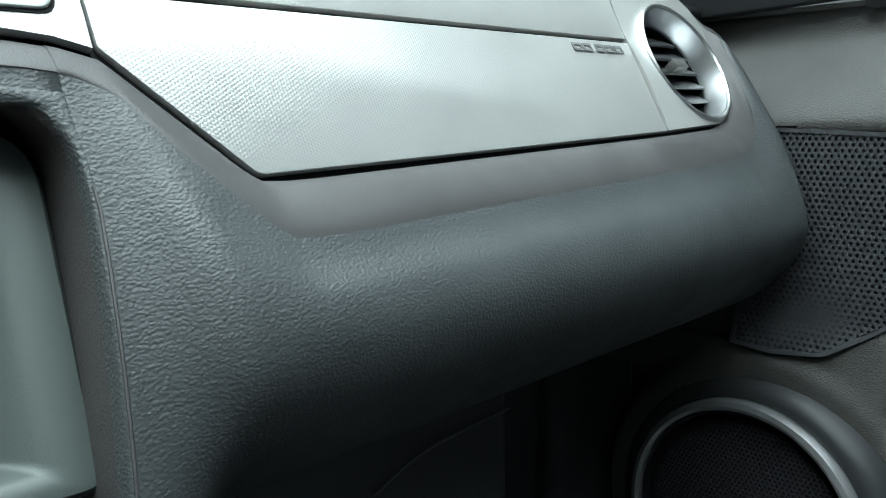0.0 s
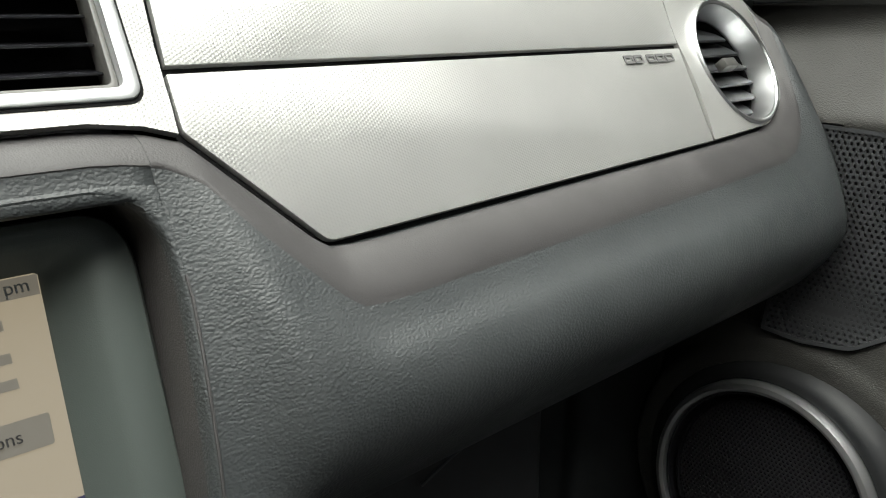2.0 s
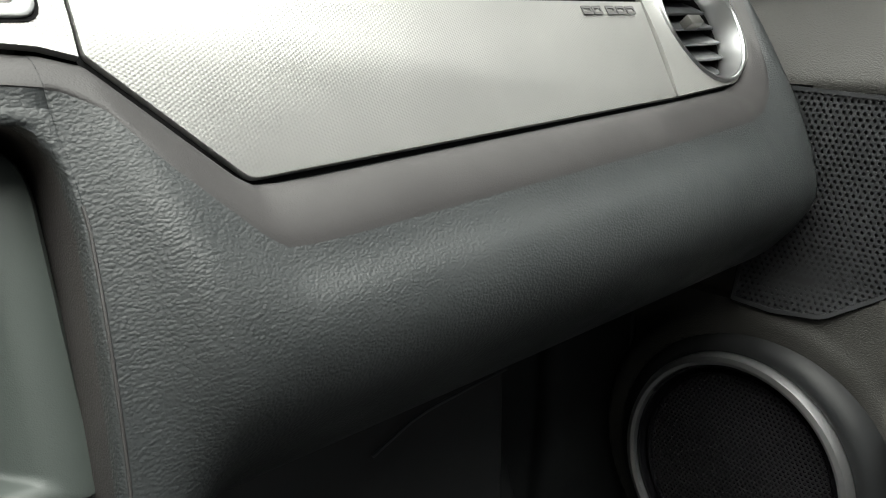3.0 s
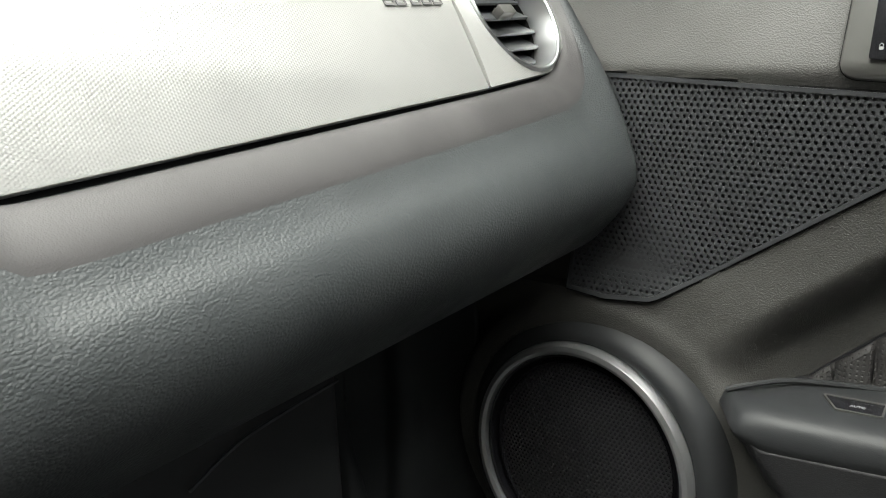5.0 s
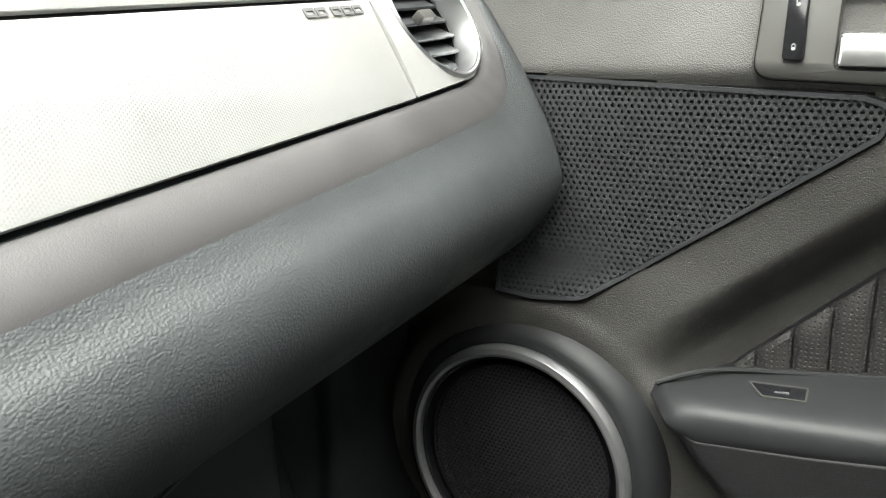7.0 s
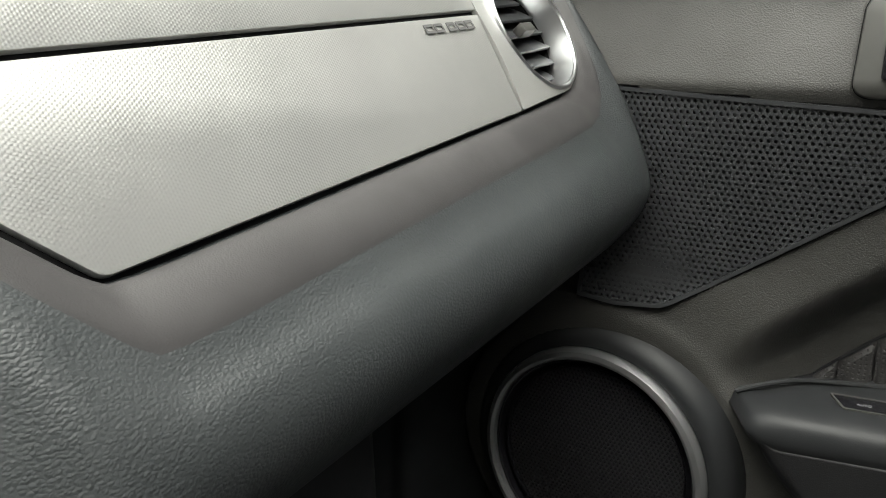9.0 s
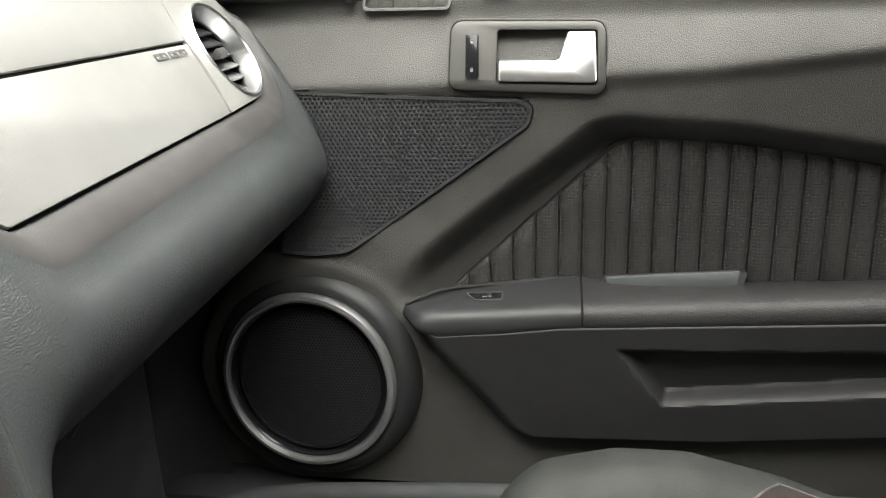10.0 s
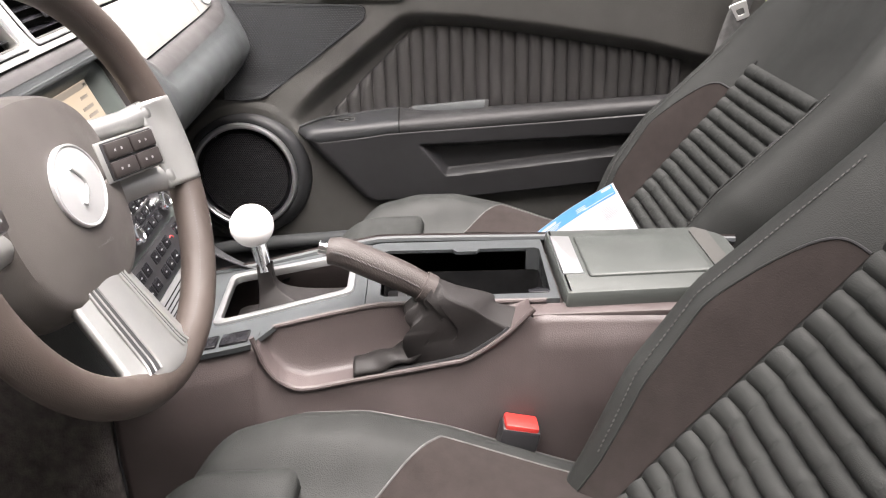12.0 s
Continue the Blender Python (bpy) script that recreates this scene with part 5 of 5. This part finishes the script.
thick(part("tunnel_carpet", grid(30, 16, lambda u, v: Vector((-0.109 - 0.016 * ss(0.0, 0.5, v) - 0.05 * max(0.0, v - 0.72) ** 2 * 8, 0.345 + 0.51 * u, 0.594 - 0.30 * v - 0.01 * u))), LIT_CARPET, console, "worn grey-brown carpet on the tunnel side, coloured paler as if daylit"), 0.012)
part("scoop_rim", tube([Vector((-0.1045, y, z + 0.001)) for y, z in [(p.x, p.y) for p in spline([(a, b, 0) for a, b in SCOOP], 40)]], 0.003, 8), CONSOLE_PAD, console, "soft lip round the hand brake scoop")


def scoop_f(u, v):
    y = 0.178 - 0.292 * u
    zo = scoop_z(y)
    top = con_top(y) - 0.002
    x = -0.103 + 0.037 * min(1, v * 2)
    e = math.sin(math.pi * u) ** 0.3 if 0 < u < 1 else 0
    if v <= 0.5:
        z = zo + 0.004 * v
        x = -0.103 + 0.022 * v * 2
    else:
        k = (v - 0.5) * 2
        z = zo + 0.002 + (top - zo - 0.002) * k ** 1.3
        x = -0.081 + 0.014 * k ** 0.5
    return Vector((x, y, z))


part("scoop", grid(50, 16, scoop_f, flip=True), CONSOLE_PAD, console, "smooth scoop beside the hand brake")
part("deck_edge", tube([Vector((-0.0665, y, con_top(y) - 0.002)) for y in [0.165 - 0.02 * i for i in range(16)]], 0.003, 8), CONSOLE_PAD, console)
part("edge_strip", box(-0.0925, -0.066, -0.40, -0.117, 0.628, 0.637, bevel=0.002), CONSOLE_PAD, console)
# switches ahead of the scoop
for y in (0.205, 0.24):
    part("console_switch", box(-0.012, 0.012, -0.016, 0.016, -0.004, 0.0025, bevel=0.0015, m=Matrix.Translation((-0.078, y, con_top(y) + 0.0005)) @ pose(0, 0, 0, -10, 0, 0)), GLOSS, console, "black console switch")
part("foot_fairing", grid(14, 24, lambda u, v: Vector((0.105 + 0.075 * u * (1 - v) + 0.012 * math.sin(math.pi * u), 0.30 + 0.005 * u - 0.16 * v + 0.03 * v * v, 0.604 + 0.058 * (1 - v) ** 2.8 - 0.03 * u * (1 - 0.5 * v)))), DARK, console, "curved fairing where stack meets console")
part("fairing_edge", tube([Vector((0.106, 0.30 - 0.16 * v + 0.03 * v * v, 0.6045 + 0.058 * (1 - v) ** 2.8)) for v in [k / 24 for k in range(25)]], 0.0016, 6), DARK, console, "rounded edge of the fairing")

# shifter
shf = thing("gear_lever", (0.04, 0.18, 0.6), "white ball gear knob on a chrome stalk with leather gaiter", "gear lever")
so2 = [(a, b) for a, b in SHF]
si2 = [(0.024 + (a - 0.024) * 0.84, 0.16 + (b - 0.16) * 0.90) for a, b in SHF]
part("gaiter_frame", slab(so2, lambda a, b, d: con_place(a, b, -0.004 + d), 0.01, si2, bevel=0.0015), FRAME, shf, "bright satin chrome gaiter frame")
KN = Vector((0.044, 0.199, 0.6955))
ROOT = Vector((0.036, 0.188, 0.650))
gl = bmesh.new()
levels = 18
rings = []
for L2 in range(levels + 1):
    t = L2 / levels
    k = (1 - t) ** 4.5
    ringv = []
    for i, (a, b) in enumerate(si2):
        base = Vector((a, b, con_top(b) - 0.040))
        top = ROOT + Vector((0.010 * math.cos(2 * math.pi * i / len(si2) + 2.4), 0.010 * math.sin(2 * math.pi * i / len(si2) + 2.4), 0))
        z = base.z + (top.z - base.z) * t ** 1.15
        q = Vector((a - 0.024, b - 0.16)).normalized() * 0.0105
        tx, ty = ROOT.x + q.x, ROOT.y + q.y
        fold = 1 + 0.34 * math.sin(5 * math.atan2(b - 0.16, a - 0.024) + 3 * t) * t * (1 - t) * 4
        ringv.append(gl.verts.new((tx + (a - tx) * k * fold, ty + (b - ty) * k * fold, z)))
    rings.append(ringv)
for a, b in zip(rings, rings[1:]):
    for i in range(len(a)):
        j = (i + 1) % len(a)
        gl.faces.new((a[i], a[j], b[j], b[i]))
bmesh.ops.recalc_face_normals(gl, faces=gl.faces)
part("gaiter", gl, BOOT, shf, "creased black leather gaiter")
part("stalk", tube([ROOT - Vector((0, 0, 0.01)), ROOT + (KN - ROOT) * 0.5, KN - (KN - ROOT).normalized() * 0.022], lambda t: 0.0085 + 0.0015 * t, 20), CHROME, shf, "chrome stalk")
kb = lathe([(0.0, -0.0258)] + [(0.0258 * math.cos(a), 0.0258 * math.sin(a)) for a in [(-88 + 8 * i) * math.pi / 180 for i in range(23)]] + [(0.0, 0.0258)], Matrix.Translation(KN), 40)
knob = part("knob", kb, WHITE, shf, "glossy white ball")
tk = basis(KN + Vector((-0.004, -0.003, 0.0253)), (1, 0, 0.0), (0, 1, 0))
for x0, y0, x1, y1 in ((-0.009, 0.0, 0.009, 0.0), (0, -0.006, 0, 0.006), (-0.009, -0.006, -0.009, 0.006), (0.009, 0, 0.009, 0.006)):
    pts = []
    for i in range(6):
        x, y = x0 + (x1 - x0) * i / 5, y0 + (y1 - y0) * i / 5
        pts.append(KN + Vector((x - 0.003, y + 0.002, math.sqrt(0.0259 ** 2 - (x - 0.003) ** 2 - (y + 0.002) ** 2))))
    part("gate_line", tube(pts, 0.0005, 5), BLACK, knob)
for ch, x, y in (("1", -0.012, 0.010), ("2", -0.012, -0.008), ("3", -0.003, 0.011), ("4", -0.003, -0.009), ("5", 0.006, 0.011)):
    z = math.sqrt(0.0259 ** 2 - x * x - y * y)
    nrm = Vector((x, y, z)).normalized()
    part("numeral", writing(ch, basis(KN + nrm * 0.02595, Vector((nrm.z, 0, -nrm.x)), (0, 1, 0)), 0.0055, 0.0001), BLACK, knob)

# hand brake
hb = thing("hand_brake", (-0.08, 0.0, 0.58), "leather-wrapped hand brake lever with stitched grip, lowered", "hand brake")
grip = spline([(-0.070, 0.095, 0.7105), (-0.072, 0.080, 0.7085), (-0.074, 0.05, 0.695), (-0.076, 0.02, 0.6805), (-0.078, -0.004, 0.667)], 24)
gp2 = part("grip", tube(grip, lambda t: 0.0125 + 0.0035 * math.sin(math.pi * min(1, 0.15 + 0.75 * t)) + 0.001 * t, 20), GRIP, hb, "brown-black leather grip")
part("release_button", tube([grip[0] + Vector((0, -0.002, 0.001)), grip[0] + Vector((0, 0.011, 0.005))], 0.0072, 16), CHROME, gp2, "chrome release button")
st = bmesh.new()
for i in range(2, 22):
    p = grip[i]
    d = (grip[min(23, i + 1)] - grip[i - 1]).normalized()
    for s in (-1, 1):
        tube([p + Vector((-0.0157, s * 0.0022, 0.0047 + s * 0.0022)), p + Vector((-0.0160, 0, 0.0047)) + d * 0.002], 0.0006, 5, bm=st)
part("stitching", st, STITCH, gp2, kind="stuff")
part("collar", tube([grip[-2], grip[-1] + Vector((-0.0003, -0.006, -0.004))], 0.0172, 20), GRIP, hb)
gt = bmesh.new()
rings = []
base_o = round_poly([(-0.101, 0.016), (-0.101, -0.03), (-0.101, -0.092), (-0.068, -0.105), (-0.066, -0.02), (-0.068, 0.016)], 0.006, 5)
for L2 in range(25):
    t = L2 / 24
    ringv = []
    for i, (a, b) in enumerate(base_o):
        top_c = Vector((-0.0778, -0.0035, 0.6655))
        ang = math.atan2(b + 0.01, (a + 0.084) * 2.2)
        tp = top_c + Vector((0.0184 * math.cos(ang), 0.013 * math.sin(ang), -0.012 * math.sin(ang)))
        bp = Vector((a, b, max(0.572, scoop_z(b) - 0.002) + 0.002))
        k = (1 - t) ** 1.25
        fold = (0.011 * math.sin(4.2 * ang + 5 * t + 1.2) + 0.005 * math.sin(9 * ang - 8 * t)) * t * (1 - t) * 4
        q = tp + (bp - tp) * k
        ringv.append(gt.verts.new(q + Vector((-0.4 * fold - 0.004 * math.sin(math.pi * t), fold + 0.006 * math.sin(9 * t) * (1 - t), 0.3 * fold))))
    rings.append(ringv)
for a, b in zip(rings, rings[1:]):
    for i in range(len(a)):
        j = (i + 1) % len(a)
        gt.faces.new((a[i], a[j], b[j], b[i]))
bmesh.ops.recalc_face_normals(gt, faces=gt.faces)
part("gaiter", gt, BOOT, hb, "creased brown-black gaiter")
thick(part("gaiter_front", grid(24, 12, lambda u, v: Vector((-0.102 + 0.032 * v, 0.077 - 0.075 * u, scoop_z(0.077 - 0.075 * u) + 0.003 + 0.010 * math.sin(math.pi * v) ** 0.7 + 0.012 * u * u + 0.004 * math.sin(13 * u + 5 * v) * u)), flip=True), BOOT, hb, "flat front of the leather gaiter"), 0.004)
part("gaiter_lip", tube([Vector((-0.102, y, scoop_z(y) + 0.004)) for y in [0.077 - 0.008 * i for i in range(22)]], 0.0022, 6), BLACK, hb)

# belt buckle beside the driver seat
bk = thing("seat_belt_buckle", (-0.135, -0.1, 0.44), "black seat belt buckle with red release button", "seat belt")
bmx = basis(Vector((-0.132, -0.090, 0.474)), (0, -1, -0.22), (0, 0.25, 1))
part("stalk", box(-0.018, 0.018, -0.09, 0.045, -0.009, 0.009, bevel=0.004, m=bmx), BLACK, bk)
part("housing", box(-0.0215, 0.0215, 0.0, 0.052, -0.0125, 0.0125, bevel=0.004, m=bmx), BLACK, bk)
part("release", box(-0.0185, 0.0185, 0.034, 0.0565, -0.0145, 0.011, bevel=0.003, m=bmx), RED, bk, "bright red release button")

# ---- steering wheel ----
wheel = thing("steering_wheel", (-0.271, 0.244, 0.86), "leather steering wheel with satin silver spokes", "steering wheel")
A, TURN = radians(16), radians(-5)
WX = Vector((math.cos(TURN), math.sin(TURN), 0))
WU = Vector((-math.sin(TURN) * math.sin(A), math.cos(TURN) * math.sin(A), math.cos(A)))
wr = basis(Vector((-0.271, 0.244, 0.860)), WX, WU) @ Matrix.Scale(0.893, 4) @ pose(0, 0, 0, 0, 0, -8)  # local z towards the driver
wm = wr @ Matrix.Translation((0, 0, -0.058))


def w_pt(x, y, z=0.0):
    return wm @ Vector((x, y, z))


RR = 0.177
rim_pts = [wr @ Vector((RR * math.cos(t), RR * math.sin(t), 0)) for t in [2 * math.pi * i / 96 for i in range(96)]]
part("rim", tube(rim_pts, 0.0155, 18, True, up=tuple(wm.to_3x3() @ Vector((0, 0, 1)))), RIM, wheel, "brown-grey leather rim")
st = bmesh.new()
for i in range(150):
    t = -1.3 + 2.6 * i / 149
    r0 = RR - 0.0145
    tube([wr @ Vector(((r0 - 0.0006) * math.cos(t), (r0 - 0.0006) * math.sin(t), 0.0068)), wr @ Vector(((r0 + 0.001) * math.cos(t + 0.008), (r0 + 0.001) * math.sin(t + 0.008), 0.0105))], 0.0005, 4, bm=st)
part("stitching", st, STITCH, wheel, kind="stuff")


def hub_f(u, v):
    t = 2 * math.pi * u
    r = v ** 0.8
    c, s = math.cos(t), math.sin(t)
    rx = 0.100
    ry = 0.094 if s > 0 else 0.106
    k = (abs(c) ** 2.6 + abs(s) ** 2.6) ** (-1 / 2.6)
    dome = 0.052 - 0.016 * r ** 2 - 0.040 * max(0, (r - 0.86) / 0.14) ** 2
    return w_pt(rx * k * r * c, ry * k * r * s, dome)


hub = part("hub", grid(64, 20, hub_f, flip=True), HUB, wheel, "brown-grey vinyl hub cover")
thick(hub, 0.01)
part("hub_back", lathe([(0.075, -0.05), (0.082, 0.01), (0.07, 0.02), (0, 0.02)], wm, 40), DARK, wheel)
em = wm @ pose(0.002, 0.004, 0.0525)
emb = part("emblem", lathe([(0.036, -0.004), (0.036, 0.001), (0.035, 0.0022), (0.0338, 0.0020), (0.0332, 0.0010), (0.030, 0.0016), (0.0, 0.0034)], em, 48), EMBLEM, hub, "round polished metal emblem")
sn = [em @ Vector((-0.008 + 0.012 * math.sin(3.2 * t), -0.016 + 0.032 * t, 0.0035)) for t in [i / 14 for i in range(15)]]
part("emblem_relief", tube(sn, lambda t: 0.0022 - 0.001 * t, 8), SATIN, emb, "curved raised shape")
part("horn_mark", writing("AIRBAG", wm @ pose(0.012, -0.048, 0.0485), 0.0075, 0.0001), GREYMARK, hub, "faint moulded lettering")
def KP(s):
    """The key pad's slope from hub to rim."""
    return wr @ Matrix.Translation((0, 0, -0.036)) @ pose(0, 0, 0, 0, -13 * s, 0)


for s in (1, -1):
    # side spoke: two silver arms round a key pad
    for y0, y1, z0 in ((0.054, 0.032, 0.010), (-0.006, -0.030, 0.010)):
        def arm_sp(u, v, s=s, y0=y0, y1=y1):
            x = 0.070 + 0.080 * u
            flare = 0.004 * ss(0.6, 1.0, u)
            yt, yb2 = y0 + (flare if y0 > 0 else 0), y1 - (0 if y0 > 0 else flare)
            y = yt + (yb2 - yt) * v
            z = -0.030 + 0.042 * (0.74 * u) ** 1.2 + 0.006 * math.sin(math.pi * v)
            return wr @ Vector((s * x, y, z))
        thick(part("spoke", grid(20, 10, arm_sp, flip=(s > 0)), SPOKE, wheel, "satin silver spoke"), 0.008)
    def cap_f(u, v, s=s):
        y = 0.056 - 0.088 * v
        x = 0.141 + (math.sqrt((RR + 0.0125) ** 2 - y * y) - 0.141) * u
        over = math.sqrt(max(0.0, 0.0180 ** 2 - (math.hypot(x, y) - RR) ** 2))  # clears the rim's round section
        return wr @ Vector((s * x, y, max(over, 0.001 + 0.0165 * ss(0.0, 0.72, u) * (u < 0.72))))
    thick(part("spoke_cap", grid(14, 18, cap_f, flip=(s > 0)), SPOKE, wheel, "silver cap over the rim"), 0.006)
    pd = part("key_pad", box(0.058 if s > 0 else -0.160, 0.142 if s > 0 else -0.124, -0.006, 0.0325, 0.000, 0.0135, bevel=0.002, m=KP(s)), SPOKE, wheel, "silver key surround")
    part("key_recess", box(0.064 if s > 0 else -0.158, 0.136 if s > 0 else -0.125, -0.0045, 0.031, 0.010, 0.0142, bevel=0.001, m=KP(s)), BLACK, pd)
    for x in ((0.067, 0.102) if s > 0 else (0.127,)):
        for y in (-0.0035, 0.0140):
            bx = box(min(s * x, s * (x + 0.030)), max(s * x, s * (x + 0.033)), y, y + 0.0155, 0.012, 0.0172, bevel=0.0018, m=KP(s))
            k = part("key", bx, KEY_BROWN, pd)
            for j in range(2):
                xx = s * (x + 0.010 + 0.009 * j)
                part("mark", box(xx - 0.0011, xx + 0.0011, y + 0.0065, y + 0.0088, 0.0171, 0.0175, m=KP(s)), MARK, pd, smooth=False)
# lower double spoke


def low_sp(u, v):
    y = -0.074 - 0.100 * u
    w = 0.048 + 0.010 * u + 0.014 * ss(0.75, 1, u)
    x = (2 * v - 1) * w
    return wr @ Vector((x, y, -0.026 + 0.036 * u + 0.010 * math.cos(math.pi * (v - 0.5)) - 0.004 * ss(0.9, 1, u)))


lsp = part("lower_spoke", grid(18, 20, low_sp), SPOKE, wheel, "wide satin silver lower spoke")
thick(lsp, 0.008)
for k in (0.755, 0.245):
    def slot_f(u, v, k=k):
        return low_sp(0.06 + 0.80 * u, k - 0.055 + 0.11 * v) + wr.to_3x3() @ Vector((0, 0, 0.0012))
    part("spoke_slot", grid(14, 4, slot_f), DARK, lsp, "dark slot in the spoke")
    for q in (-0.06, 0.0, 0.06):
        part("slot_edge", tube([low_sp(0.06 + 0.80 * i / 12, k + q) + wr.to_3x3() @ Vector((0, 0, 0.0012)) for i in range(13)], 0.0013 if q else 0.0009, 6), SPOKE, lsp)
for t in (radians(-100), radians(-77)):
    band = [wr @ Vector(((RR + 0.0158 * math.cos(2 * math.pi * i / 24)) * math.cos(t), (RR + 0.0158 * math.cos(2 * math.pi * i / 24)) * math.sin(t), 0.0158 * math.sin(2 * math.pi * i / 24))) for i in range(24)]
    part("rim_band", tube(band, 0.0011, 6, True), SATIN, wheel, "thin bright band round the rim")
part("column", tube([w_pt(0, 0, 0.0), w_pt(0, 0.0, -0.2)], 0.045, 20), DARK, wheel)

# ---- seat belt by the passenger pillar ----
belt = thing("seat_belt", (0.69, -0.6, 0.75), "grey belt webbing with chrome tongue hanging at the pillar", "seat belt")


def strap_f(pts, w, side):
    c = spline(pts, 30)

    def f(u, v):
        return c[round(v * 29)] + Vector(side) * w * (u - 0.5)
    return f


thick(part("webbing", grid(4, 29, strap_f([(0.665, -0.645, 1.05), (0.662, -0.61, 0.90), (0.66, -0.575, 0.79), (0.65, -0.56, 0.70), (0.63, -0.58, 0.55)], 0.046, (0.25, -0.95, 0.15))), WEB, belt, "grey belt webbing"), 0.0015)
tm = basis(Vector((0.652, -0.578, 0.842)), (-0.2, 0.45, 0.75), (0.3, 0.75, -0.35))
part("tongue_slot", box(-0.012, 0.020, -0.030, 0.030, -0.004, 0.004, bevel=0.003, m=Matrix.Translation((0, -0.025, 0.035)) @ tm), BEZEL, belt, "grey tongue body")
tg = slab(round_poly([(-0.034, -0.012), (0.0, -0.016), (0.0, 0.016), (-0.034, 0.012)], 0.004, 4), lambda a, b, d: tm @ Vector((a, b, d)), 0.003, round_poly([(-0.026, -0.006), (-0.012, -0.007), (-0.012, 0.007), (-0.026, 0.006)], 0.002, 4))
part("tongue", tg, WHITE, belt, "bright metal belt tongue")

# ---- printed sheet on the passenger seat ----
PA, PB, PC = Vector((0.374, -0.156, 0.502)), Vector((0.356, -0.302, 0.616)), Vector((0.178, -0.319, 0.610))
e1 = PB - PA
e2 = PC - PB
e2 = e2 - e1 * (e2.dot(e1) / e1.length_squared) * 0.6
pn = e1.cross(e2).normalized()
if pn.z < 0:
    pn = -pn


def sheet_pt(a, b, d=0.0):
    """a along the printed heading, b across the sheet."""
    curl = 0.006 * math.sin(math.pi * a) * (1 - b) + 0.004 * b * b
    return PA + e1 * a + e2 * b + pn * (d + curl)


sheet = thing("printed_sheet", PA, "white and blue printed sheet leaning on the passenger seat", "paper")
pg = thick(part("page", grid(16, 14, lambda u, v: sheet_pt(u, v)), PAPER, sheet, "white coated paper"), 0.0006)


def print_area(name, a0, a1, b0, b1, m, d=0.0012, parent=None):
    n = max(1, int(abs(a1 - a0) * 14))
    k = max(1, int(abs(b1 - b0) * 10))
    return part(name, grid(n, k, lambda u, v: sheet_pt(a0 + (a1 - a0) * u, b0 + (b1 - b0) * v, d)), m, parent or pg, smooth=True)


print_area("blue_band", 0.16, 0.985, 0.012, 0.20, PAPER_BLUE)
print_area("blue_band", 0.72, 1.0, 0.90, 0.985, PAPER_BLUE)
ov = [sheet_pt(0.085 + 0.062 * math.cos(t), 0.13 + 0.055 * math.sin(t), 0.0014) for t in [2 * math.pi * i / 24 for i in range(24)]]
bm = bmesh.new()
bm.faces.new([bm.verts.new(p) for p in ov])
part("oval_mark", bm, NAVY, pg, "dark blue oval mark", smooth=False)
print_area("heading_bar", 0.18, 0.42, 0.055, 0.10, PAPER, 0.0018)
for k in range(3):
    print_area("heading_bar", 0.22, 0.46 - 0.02 * k, 0.115 + 0.026 * k, 0.128 + 0.026 * k, PAPER, 0.0018)
print_area("heading_bar", 0.88, 0.97, 0.035, 0.075, PAPER, 0.0018)
for k in range(3):
    print_area("heading_bar", 0.62, 0.71, 0.10 + 0.025 * k, 0.113 + 0.025 * k, PAPER, 0.0018)
print_area("heading_bar", 0.68, 0.97, 0.165, 0.178, PAPER, 0.0018)
random.seed(4)
for c0, b0, n in ((0.03, 0.27, 9), (0.29, 0.30, 9), (0.52, 0.27, 10), (0.80, 0.25, 12), (0.10, 0.62, 6), (0.60, 0.62, 4)):
    for k in range(n):
        w = 0.17 * random.uniform(0.55, 1.0)
        print_area("text_bar", c0, c0 + w, b0 + 0.024 * k, b0 + 0.024 * k + 0.010, PRINT, 0.0012)
print_area("text_bar", 0.02, 0.62, 0.225, 0.235, PRINT, 0.0012)
